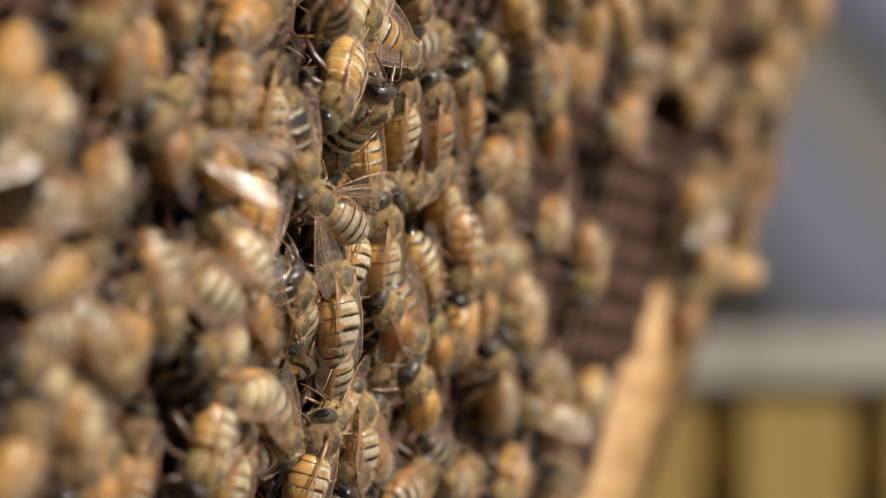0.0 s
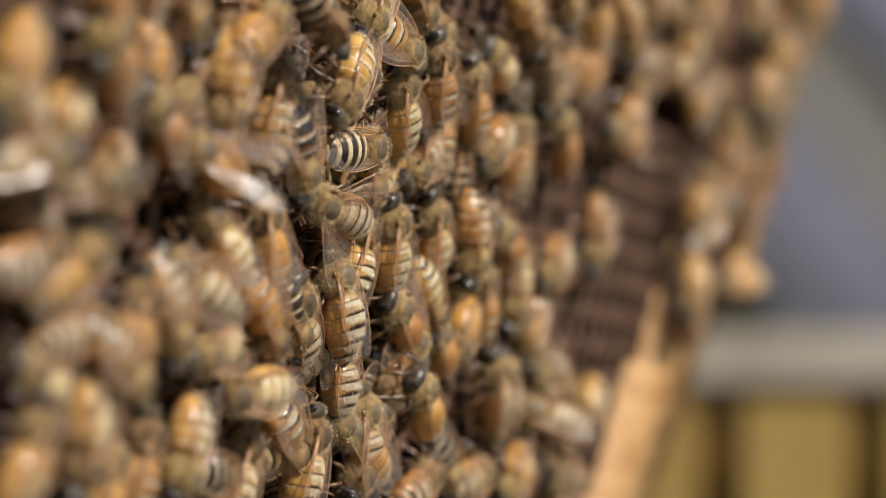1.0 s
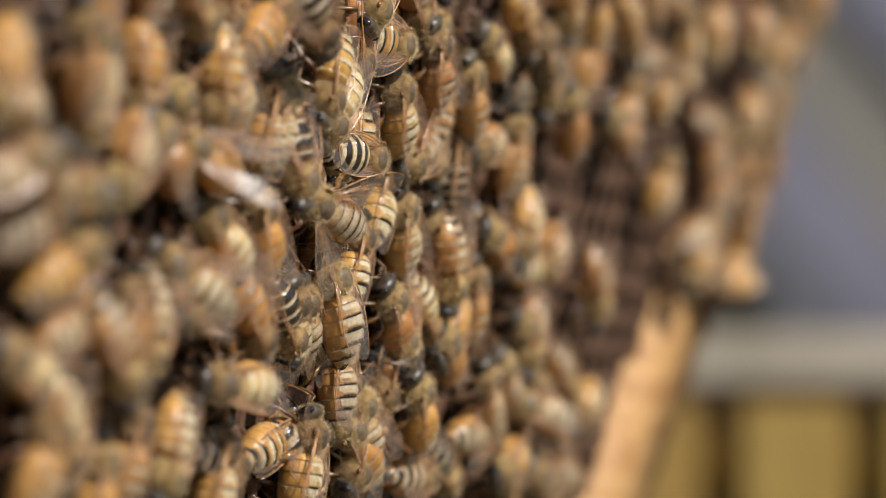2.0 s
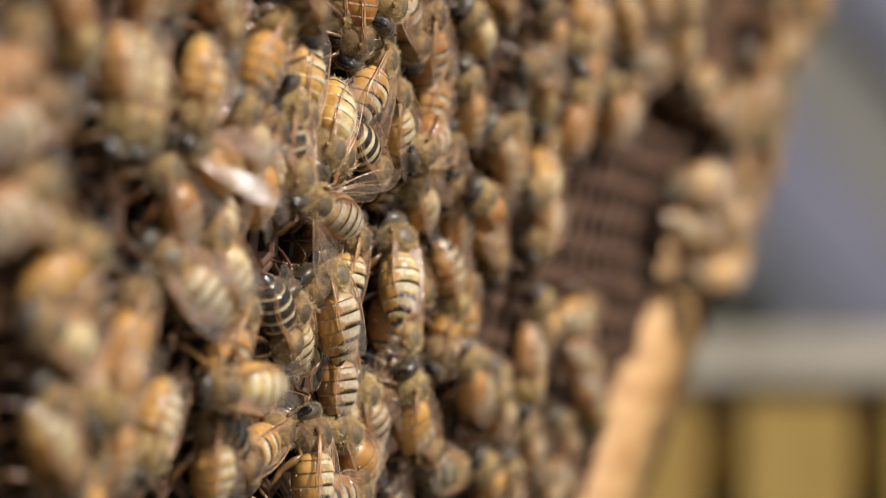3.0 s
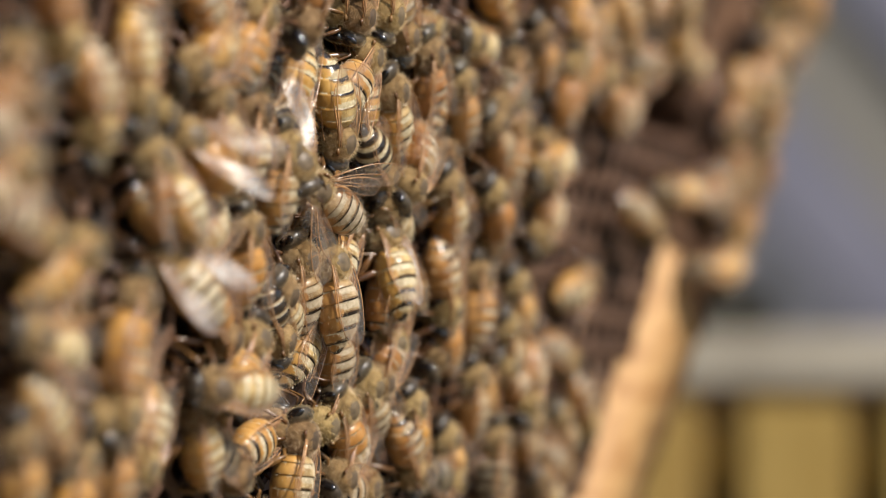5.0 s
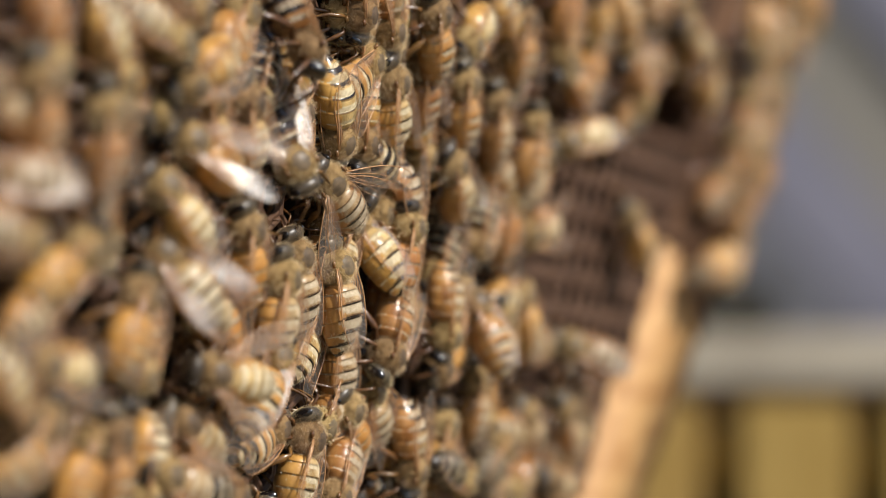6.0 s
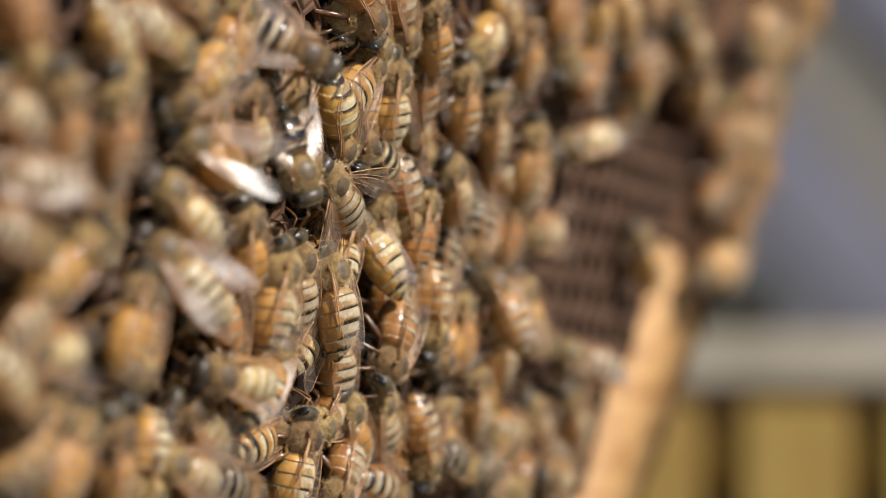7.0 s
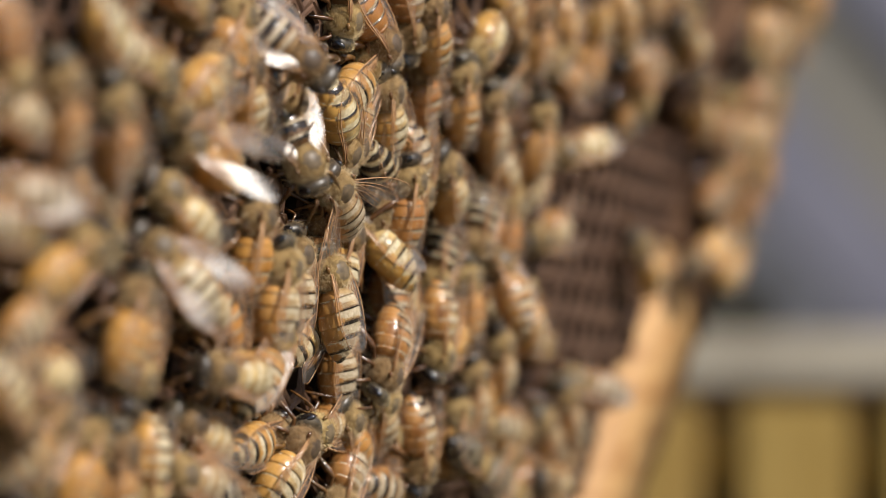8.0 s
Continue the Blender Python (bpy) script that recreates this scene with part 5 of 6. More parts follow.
    crawl(BEES["tan"]["f"], (0, 51.6, -14.1, 4.4, 122.1), (0.5, 50.9, -13.9, 4.4, 118.4), (1, 50.1, -14.8, 4.4, 118.1), (1.5, 49.6, -16.8, 4.4, 120.3), (3, 48.7, -13.9, 3.2, 122.5), (3.5, 46.7, -14, 3.2, 113.9), (4, 43.5, -13.8, 3.2, 116.4), (4.5, 47, -15.2, 3.2, 117.8), (6, 49.9, -16.1, 3.6, 99.8), (6.5, 49.8, -16.4, 3.6, 103.2), (7, 49.5, -16.1, 3.6, 107.9), (7.5, 49.5, -16.4, 3.6, 104.3), (8, 49.1, -15.3, 3.6, 113.5))
    crawl(BEES["tan"]["f"], (0, 65.6, -8, 2.9, -112.3), (1, 66.3, -8.6, 2.9, -112.9), (1.5, 66.4, -8.1, 2.9, -105.5), (3, 61.5, -13.4, 5.5, -92.2), (3.5, 60.9, -12, 5.5, -90.3), (4, 63.6, -11.9, 5.5, -92.7), (4.5, 64.3, -10.9, 5.5, -92), (6, 71.2, -27.8, 2.9, -147.1), (6.5, 71, -27.8, 2.9, -144.5), (7, 71.1, -27.8, 2.9, -149), (7.5, 71.4, -28.6, 2.9, -144.8), (8, 72.1, -28.2, 2.9, -143.3))
    crawl(BEES["tan"]["w"], (0, 69.4, 4.4, 3.6, -146.1), (0.5, 71.2, 2.6, 3.6, -146.8), (1, 70.4, -0.3, 3.6, -145.1), (1.5, 70, -0.3, 3.6, -147), (3, 68.5, 4.5, 3.2, -123.6), (4, 68.3, 4.2, 3.2, -129.5), (4.5, 72.1, 5.5, 3.2, -119.9), (6, 69.3, 4.5, 2.9, -166.4, -10.8), (6.5, 70.1, 4.6, 2.9, -168.2, -10.8), (7, 70.5, 3.9, 2.9, -167, -10.8), (7.5, 73.7, 4.7, 2.9, -164.5, -10.8), (8, 73.3, 4.3, 2.9, -163.3, -10.8))
    crawl(BEES["striped"]["c"], (0, 68.4, -19.1, 5.9, 160.6, -49.5, -0.8), (0.5, 68.1, -18.6, 5.9, 164.1, -48.9, 2), (1, 66.8, -18.8, 5.9, 160.2, -49.5, -1), (1.5, 68.6, -18.5, 5.9, 172.7, -46.8, 8.5), (3, 57.7, -17.3, 3.2, 137.9), (3.5, 61.6, -16.3, 3.2, 132.3), (4, 62, -14.3, 3.2, 139.8), (4.5, 62.2, -11.5, 3.2, 136.3), (6, 59.8, -8.4, 2.9, 115.6), (6.5, 58.9, -9.5, 2.9, 117.2), (7, 59.6, -10.1, 2.9, 110.9), (7.5, 61.4, -11, 2.9, 112.7), (8, 59.7, -11.6, 2.9, 117.9))
    crawl(BEES["tan"]["w"], (0, 47.2, -26.2, 2.9, 12.8), (0.5, 47.6, -25.2, 2.9, 16.9), (1, 49.1, -26, 2.9, 12.4), (1.5, 48.4, -23.4, 2.9, 13.5), (3, 61.6, -18.5, 3.2, -11.6, 0.6), (3.5, 65.2, -18, 3.2, -13.2, 0.6), (4, 68.5, -18.9, 3.2, -11.7, 0.6), (4.5, 71.7, -18.2, 3.2, -15.4, 0.6), (6, 68.3, -21.1, 2.6, -4), (7, 68.1, -21, 2.6, -0.6), (8, 68.4, -20.7, 2.6, -7.7))
    crawl(BEES["tan"]["v"], (0, 30.5, -26.3, 2.9, 20.9), (1, 30.7, -26.1, 2.9, 25.4), (1.5, 29.4, -26.9, 2.9, 18.4), (3, 28.5, -20.9, 4.4, -35.2), (3.5, 25.9, -22.4, 4.4, -34.7), (4, 27.4, -23.8, 4.4, -34.4), (4.5, 27.3, -23.4, 4.4, -39.7), (6, 24.6, -22.2, 5.5, -76.3), (6.5, 25.7, -21.8, 5.5, -76.7), (7, 28.3, -21.7, 5.5, -73.4), (7.5, 27, -21.5, 5.5, -78.8), (8, 27.3, -21.8, 5.5, -76.7))
    crawl(BEES["tan"]["c"], (0, 59.8, -4.9, 2.9, -102), (0.5, 59.9, -3.7, 2.9, -102.8), (1, 58.5, -3.8, 2.9, -99), (1.5, 58.6, -0.9, 2.9, -100.6), (3, 63, 9.7, 4.4, -154.2, 1.5), (4, 63.1, 9.6, 4.4, -157.9, 1.5), (4.5, 63.9, 10.5, 4.4, -154.1, 1.5), (6, 77.9, 16.7, 5, -158, -32.6, 28.1), (6.5, 78.5, 17.6, 5, -156.3, -31.3, 29), (7, 79.3, 16.1, 5, -155.3, -30.5, 29.5), (7.5, 80.2, 16.2, 5, -154.7, -30.1, 29.8), (8, 77, 15.4, 5, -157.6, -32.3, 28.3))
    crawl(BEES["tan"]["f"], (0, 79.3, -15.5, 3.2, -42.2), (0.5, 78.7, -15.1, 3.2, -42.8), (1, 78.1, -14.7, 3.2, -36.7), (1.5, 77.8, -14.9, 3.2, -44.9), (3, 87.3, -12.4, 4.4, -17.9), (3.5, 87, -12.2, 4.4, -18.6), (4, 83.7, -11.3, 4.4, -27.7), (4.5, 83.4, -11.6, 4.4, -24.6), (6, 73.7, -10, 2.6, 3.2), (7, 73.5, -9.6, 2.6, -0.9), (8, 73.6, -9.6, 2.6, -5.8))
    crawl(BEES["tan"]["v"], (0, 89, -0.1, 3.2, -98.6), (0.5, 88.5, 0.8, 3.2, -104.8), (1, 89.4, 4, 3.2, -102.5), (1.5, 90.8, 2.9, 3.2, -96.9), (3, 89, -17.7, 5.5, -41.8), (3.5, 88.8, -18.9, 5.5, -48.5), (4, 88.1, -18.2, 5.5, -49.6), (4.5, 88.8, -18.7, 5.5, -49.7), (6, 92.3, -18.3, 2.6, -63.6), (7, 92, -18.1, 2.6, -55.4), (8, 91.6, -18, 2.6, -58.8))
    crawl(BEES["tan"]["f"], (0, 94.9, -18.2, 2.9, -137), (0.5, 91.3, -19.4, 2.9, -136.6), (1, 92.8, -19, 2.9, -134.4), (1.5, 92.1, -18.4, 2.9, -143.3), (3, 94.3, -20.8, 2.6, -137.7), (4.5, 94.2, -20.8, 2.6, -142.4), (6, 92.6, -23, 2.6, -131.9), (7, 92.5, -22.8, 2.6, -127.4), (8, 92.2, -23.6, 2.6, -135.8))
    crawl(BEES["dark"]["v"], (0, 77.9, -27, 4.4, 179.8), (0.5, 77.8, -27.3, 4.4, 176.1), (1, 77.1, -27.4, 4.4, 176.8), (1.5, 76.1, -27.1, 4.4, 173.3), (3, 60.8, -27.5, 4.4, 115.4), (3.5, 63, -27.6, 4.4, 111.3), (4, 59.1, -24.6, 4.4, 119.2), (4.5, 56.1, -23.6, 4.4, 116.8), (6, 61.7, -24, 2.9, 40.8), (6.5, 60.8, -23.8, 2.9, 40.9), (7, 61, -24.1, 2.9, 40.7), (7.5, 63.2, -24.9, 2.9, 42.2), (8, 64.3, -24.9, 2.9, 42.2))
    crawl(BEES["amber"]["w"], (0, 59.7, -27.6, 4.4, -138.6), (0.5, 59.7, -27.2, 4.4, -143.4), (1, 59.9, -26.9, 4.4, -140.8), (1.5, 60.9, -24.8, 4.4, -141.9), (3, 56.5, -26, 2.9, -210.3), (3.5, 56.4, -26.1, 2.9, -212.3), (4, 55.2, -23, 2.9, -212.9), (4.5, 48.1, -22.6, 2.9, -213.9), (6, 41.2, -21.5, 2.9, -270.3), (6.5, 43.4, -19.2, 2.9, -273.8), (7, 40.8, -20, 2.9, -267.4), (7.5, 41.9, -19.7, 2.9, -270.7), (8, 46.3, -20.1, 2.9, -268.7))
    crawl(BEES["striped"]["w+"], (0, 12, -19.6, 2.8, 100.2, -6.3, -10), (1.5, 11.7, -19.4, 2.8, 110.4, -4, -10), (3, 14.2, -16.8, 2.8, 132.5, -4.7, -10), (4, 15.4, -16.6, 2.8, 128, -1.4, -10), (4.5, 16.5, -16.1, 2.8, 132.4, 0.9, -10), (6, 18.1, -16.8, 2.8, 128.9, -1, -10), (6.5, 21.2, -18.3, 2.8, 127.9, 0.8, -10), (7, 20.8, -18.2, 2.8, 128.7, 2.1, -10), (8, 21.1, -17.6, 2.8, 128.9, 9.5, -10))
    crawl(BEES["amber"]["v"], (0, 93.6, 18.5, 4.4, 174.8, -12.7), (1, 93.3, 18.1, 4.4, 171.5, -12.7), (1.5, 93.3, 18.2, 4.4, 170.6, -12.7), (3, 87.8, 22.8, 4.4, 126.3), (3.5, 87.3, 24, 4.4, 128.8), (4, 88.9, 22.1, 4.4, 134), (4.5, 94.8, 23.3, 4.4, 132.1), (6, 77.5, 24.5, 3.2, 154.1, -11.2), (6.5, 78, 24.8, 3.2, 153.1, -11.2), (7, 79.7, 25, 3.2, 163.5, -11.2), (7.5, 72.7, 24.9, 3.2, 151.6, -11.2), (8, 72.9, 25, 3.2, 159.8, -11.2))
    crawl(BEES["tan"]["v"], (0, 118.7, 29.2, 2.9, 176, -10.1), (0.5, 118.5, 30, 2.9, 170.2, -10.1), (1, 118.3, 29.6, 2.9, 174.1, -10.1), (1.5, 117.8, 29.2, 2.9, 170.1, -10.1), (3, 135.1, 28.1, 3.2, 200.3, -1.5), (3.5, 132.9, 29.1, 3.2, 199.6, -1.5), (4, 133.4, 29.8, 3.2, 191.5, -1.5), (4.5, 132.6, 29.5, 3.2, 197.2, -1.5), (6, 123, 34.1, 5.5, 159.4, -5.1), (6.5, 122.8, 34.1, 5.5, 152.8, -5.1), (7, 121.2, 33.9, 5.5, 160.6, -5.1), (7.5, 121.2, 34, 5.5, 157.1, -5.1), (8, 121.3, 34.2, 5.5, 156.6, -5.1))
    crawl(BEES["tan"]["w"], (0, 107.1, 28.7, 4, 0.1, 5.8), (1.5, 106.5, 28.7, 4, 1.1, 7.7), (3, 108.7, 29.3, 4, 0.8, 6), (4.5, 109.3, 28.9, 4, 0.9, 8.2), (6, 110.1, 29.3, 4, -0.2, 7.4), (8, 109.9, 29.1, 4, 0.4, 6.5))
    crawl(BEES["tan"]["w"], (0, 102.9, 37.2, 3.4, -97), (2.5, 104.9, 36.8, 3.4, -93), (5.5, 105.8, 37.5, 3.4, -101.6), (8, 105.4, 37.2, 3.4, -89.1))
    crawl(BEES["amber"]["v"], (0, 79.3, 33.7, 3.6, 106.7), (2.5, 80.2, 33.8, 3.6, 115.6), (5.5, 84.2, 34.8, 3.6, 109.8), (8, 83.6, 34.8, 3.6, 106.7))
    crawl(BEES["orange"]["v"], (0, 79.8, 27.4, 3.2, 72.5), (2.5, 81, 27.8, 3.2, 74.1), (5.5, 84.3, 28, 3.2, 82.1), (8, 84.4, 28.9, 3.2, 79))
    crawl(BEES["tan"]["f"], (0, 102.2, 23.1, 3.2, 59.6), (2.5, 100.1, 23.2, 3.2, 65.5), (5.5, 103.6, 24.2, 3.2, 66.5), (8, 105.1, 24.2, 3.2, 63.7))
    crawl(BEES["amber"]["f"], (0, 95.5, 32, 3, -73.2), (2.5, 98, 32.4, 3, -68.2), (5.5, 99.4, 32.6, 3, -77.9), (8, 98.4, 32.8, 3, -80.6))
    crawl(BEES["tan"]["v"], (0, 125.3, 34.7, 3.6, 97.5), (2.5, 123.2, 35.1, 3.6, 104.4), (5.5, 124.9, 35.1, 3.6, 104.8), (8, 127.4, 36.1, 3.6, 107.1))
    crawl(BEES["tan"]["w"], (0, 114.9, 37.4, 3.2, -39.2), (1, 114.1, 37.4, 3.2, -41.5), (1.5, 113.9, 37.6, 3.2, -41.6), (3, 124.5, 39.2, 3.6, -29.8, 4.1), (4.5, 126, 39.3, 3.6, -31.7, 4.1), (6, 124.1, 39.4, 2.6, -30.8), (7, 123.6, 39.7, 2.6, -29.3), (8, 123, 39.7, 2.6, -32.7))
    crawl(BEES["tan"]["v"], (0, 141.1, 28.9, 3.6, 8.3, 10.4), (0.5, 140.7, 29.1, 3.6, 6.7, 10.4), (1, 140.5, 28.4, 3.6, 7, 10.4), (1.5, 139.9, 28.5, 3.6, 7.1, 10.4), (3, 145.5, 5.1, 4.4, -38.5), (4.5, 145.1, 4.9, 4.4, -39.8), (6, 167.7, 35.8, 4.4, -45.8), (7, 167.8, 35.8, 4.4, -41.4), (8, 168.4, 35.9, 4.4, -35.9))
    crawl(BEES["amber"]["f"], (0, 130, 39.2, 3.6, -110.1), (1, 131.5, 38.3, 3.6, -106.7), (1.5, 131.9, 38.3, 3.6, -114.9), (3, 153.6, 24.2, 4.4, -99.2), (4.5, 152.9, 24.1, 4.4, -105.3), (6, 163.1, 37.9, 4.4, -108.9), (7, 163.6, 37.4, 4.4, -110.7), (8, 163.3, 37, 4.4, -114.5))
    crawl(BEES["tan"]["v"], (0, 153.1, 24.2, 4.4, 87.5), (0.5, 146.3, 21.1, 4.4, 86.5), (1, 147.1, 21.1, 4.4, 89.6), (1.5, 140, 18.1, 4.4, 91.9), (3, 147.3, 26.1, 4.4, 20.6), (4, 147.1, 25.8, 4.4, 22.1), (4.5, 151.3, 26.7, 4.4, 20.9), (6, 160.8, 26.7, 4.4, 81.7), (6.5, 160.5, 26.3, 4.4, 79.3), (7, 148.9, 24.2, 4.4, 79.6), (8, 149, 25.2, 4.4, 78.3))
    crawl(BEES["amber"]["f"], (0, 177.5, 28.2, 3.6, 89.3), (0.5, 176.8, 28.2, 3.6, 83.7), (1, 176.3, 28.2, 3.6, 88.2), (1.5, 173.8, 27.3, 3.6, 88.4), (3, 175.8, 27, 4.4, 108.6), (4.5, 175.6, 28, 4.4, 110.4), (6, 170.9, 26.1, 4.4, 82.9), (7, 171.8, 25.4, 4.4, 87.8), (8, 171.7, 25.4, 4.4, 80.4))
    crawl(BEES["amber"]["w"], (0, 177.3, 36.7, 4.4, 135.8, 1.4), (1, 177, 37, 4.4, 134.6, 1.4), (1.5, 174.4, 40.6, 4.4, 131.2, 1.4), (3, 181.8, 40.7, 4.4, 51.1), (4.5, 180.7, 40.9, 4.4, 57.7), (6, 180.9, 43.3, 4.4, 88.7), (6.5, 184.1, 43.4, 4.4, 85.2), (7, 181.8, 43.1, 4.4, 82.1), (7.5, 181.6, 43.7, 4.4, 79.7), (8, 180.6, 43.8, 4.4, 86.4))
    crawl(BEES["tan"]["f"], (0, 157.2, 41.1, 4.4, -114.5), (1, 157.1, 41, 4.4, -111.9), (1.5, 157.6, 40.8, 4.4, -113.8), (3, 161.2, 26.3, 5.5, -104.1), (4.5, 161.4, 26.6, 5.5, -109.8), (6, 170.6, 39.4, 4.4, -132.8), (7, 169.3, 39, 4.4, -133.4), (8, 169.6, 39.2, 4.4, -140))
    crawl(BEES["tan"]["c"], (0, 136.6, 8.9, 5.9, 41.1, 13.3, -36), (1, 136.6, 8.3, 5.9, 38.9, 15.8, -35.4), (1.5, 137.6, 7.7, 5.9, 40.6, 13.9, -35.8), (3, 129, 6.4, 5.5, -15.1, 4.2), (4.5, 128.8, 6.7, 5.5, -17, 4.2), (6, 58.2, 9.3, 2.6, -33.4), (7, 57.6, 9, 2.6, -36.8), (8, 57.7, 9.9, 2.6, -41))
    crawl(BEES["amber"]["f"], (0, 160.2, 8.6, 4.4, 122.6), (1, 160.6, 8.5, 4.4, 127.2), (1.5, 160.7, 9, 4.4, 127.9), (3, 155.3, 11.2, 5.5, 67.9), (3.5, 155.4, 12.4, 5.5, 71), (4, 159.6, 11.7, 5.5, 63), (4.5, 164.4, 11.3, 5.5, 68.6), (6, 158.6, 11.1, 4.4, 110.4), (7, 159.3, 10.5, 4.4, 104.3), (7.5, 155, 9.8, 4.4, 104.7), (8, 153, 10.4, 4.4, 117.1))
    crawl(BEES["orange"]["c"], (0, 150.6, 0.9, 5.9, -167.7, -37.6, 22.3), (1, 151.1, -0.2, 5.9, -167.9, -37.6, 22.2), (1.5, 151.6, -0.2, 5.9, -174.6, -41.1, 17.7), (3, 138.7, 0.6, 5.9, -164, -36.3, 24.6), (3.5, 143.1, 1.8, 5.9, -170.3, -40, 20.6), (4, 144.1, 1, 5.9, -162, -35, 25.8), (4.5, 144, 1.4, 5.9, -172.4, -41, 19.2), (6, 142.8, 1.7, 5.9, -146.2, -22.1, 33.6), (7, 143.1, 1.5, 5.9, -143.3, -19.2, 34.7), (7.5, 140.8, 2.5, 5.9, -144.7, -20.6, 34.2), (8, 138.8, 3.4, 5.9, -144, -19.9, 34.5))
    crawl(BEES["amber"]["f"], (0, 137.1, -4.3, 4.4, 81), (1, 136.8, -4.1, 4.4, 83.5), (1.5, 136.4, -3.8, 4.4, 80.5), (3, 169.5, 42.4, 4.4, 106.3), (4.5, 170.1, 42.2, 4.4, 111.7), (6, 164.4, 30.9, 4.4, 63.4), (7, 164.5, 31.3, 4.4, 62.2), (8, 164.7, 31, 4.4, 63.2))
    crawl(BEES["amber"]["f"], (0, 166.6, 16, 4.4, 126.4, 2), (1, 166.3, 16.6, 4.4, 136.4, 2), (1.5, 166, 17.1, 4.4, 130.5, 2), (3, 161.5, 14.6, 4.4, 140.7, 0.2), (4.5, 161.6, 14.1, 4.4, 141.9, 0.2), (6, 167.6, 18.3, 4.4, 126.7), (7, 167.8, 19, 4.4, 127.5), (8, 168.5, 19.8, 4.4, 130.4))
    crawl(BEES["tan"]["v"], (0, 165.2, 29.6, 4.4, -129.6), (1, 165.3, 29, 4.4, -128.9), (1.5, 163.8, 29.4, 4.4, -132.7), (3, 151, 10.1, 4.4, -111.4), (4.5, 151.1, 10.3, 4.4, -104.2), (6, 160.5, 21.9, 4.4, -128.8), (7, 161.1, 21.9, 4.4, -130.2), (8, 161.1, 22, 4.4, -130.4))
    crawl(BEES["amber"]["c"], (0, -18.8, -11.5, 2.6, 53.5), (1, -18.8, -11, 2.6, 53.1), (1.5, -19.1, -10.7, 2.6, 51.2), (3, -24.1, -8.6, 3.2, 68.5), (3.5, -21.8, -9, 3.2, 67.5), (4, -20.7, -10, 3.2, 69.8), (4.5, -21.1, -10.5, 3.2, 64.7), (6, -16.3, -13, 5.1, 55.2, -3.3, -37.3), (6.5, -16.4, -12.7, 5.1, 54.6, -2.6, -37.4), (7, -16.3, -12.3, 5.1, 54.4, -2.3, -37.4), (7.5, -16.7, -12.1, 5.1, 53, -0.7, -37.4), (8, -16.8, -11, 5.1, 52.7, -0.3, -37.4))
    crawl(BEES["tan"]["v"], (0, -32.2, 15.5, 2.6, 133.8), (1, -32.9, 15.4, 2.6, 136.6), (1.5, -32.6, 16.2, 2.6, 134.3), (3, -31.2, 11.1, 5.5, 138.3), (3.5, -30.6, 10.7, 5.5, 148.3), (4, -32.5, 11, 5.5, 145.3), (4.5, -34.2, 11.6, 5.5, 138.1), (6, -31.1, 11.8, 2.6, 118), (7, -31.1, 11.1, 2.6, 115.9), (8, -31.4, 11.4, 2.6, 118.3))
    crawl(BEES["tan"]["w"], (0, -20.8, 15.2, 2.6, 93.7), (1, -21, 14.5, 2.6, 89.1), (1.5, -21, 14.2, 2.6, 90.7), (3, -19.3, 9.3, 2.9, 86.3), (3.5, -19, 9.5, 2.9, 81.4), (4, -19.7, 10.1, 2.9, 81.8), (4.5, -20.7, 10.5, 2.9, 86.7), (6, -22.6, 12.1, 2.9, 113.4), (6.5, -22.3, 11.9, 2.9, 115.8), (7, -22.4, 12.3, 2.9, 112.9), (7.5, -23.1, 13.2, 2.9, 115.3), (8, -23.8, 15.5, 2.9, 113.5))
    crawl(BEES["tan"]["w+"], (0, -17.5, 11.9, 2.6, 72.1), (1, -18.7, 12.5, 2.6, 70), (1.5, -18.6, 12.9, 2.6, 77.5), (3, -16, 12, 3.6, 103.9), (3.5, -14.4, 11.4, 3.6, 108), (4, -16, 11.8, 3.6, 107.2), (4.5, -16, 12.3, 3.6, 101.2), (6, -16.5, -5.1, 5.5, 94), (6.5, -18.1, -4.9, 5.5, 87.4), (7, -17.6, -4.5, 5.5, 85.8), (7.5, -17.6, -4.2, 5.5, 94.6), (8, -16.8, -3.9, 5.5, 89.7))
    crawl(BEES["amber"]["f"], (0, 27.5, 14.9, 2.6, 88), (1, 27.1, 15.3, 2.6, 90.6), (1.5, 27.4, 16.3, 2.6, 87.2), (3, 26.3, 19.9, 2.9, 77.6), (3.5, 27.4, 19.1, 2.9, 79.2), (4, 28.1, 18.6, 2.9, 77.2), (4.5, 28, 17, 2.9, 72.9), (6, 20.6, 25.4, 5.5, 118.2), (6.5, 21.6, 25.2, 5.5, 119.3), (7, 19.5, 25.6, 5.5, 120.5), (7.5, 19, 25.8, 5.5, 117.3), (8, 19.4, 26.1, 5.5, 121))
    crawl(BEES["amber"]["w"], (0, 69.7, 27.8, 2.6, 140.1), (1, 69.3, 27.2, 2.6, 145.7), (1.5, 69.6, 27.9, 2.6, 141.5), (3, 62.9, 30.3, 3.6, 140.3), (3.5, 66.2, 30.5, 3.6, 142.4), (4, 65.3, 29.8, 3.6, 139.6), (4.5, 65.7, 27, 3.6, 141.4), (6, 55, 27.7, 3.6, 102.6), (6.5, 56, 26.9, 3.6, 104.2), (7, 57.3, 26.7, 3.6, 105), (7.5, 58.8, 26.7, 3.6, 103.7), (8, 61.6, 29.2, 3.6, 100.8))
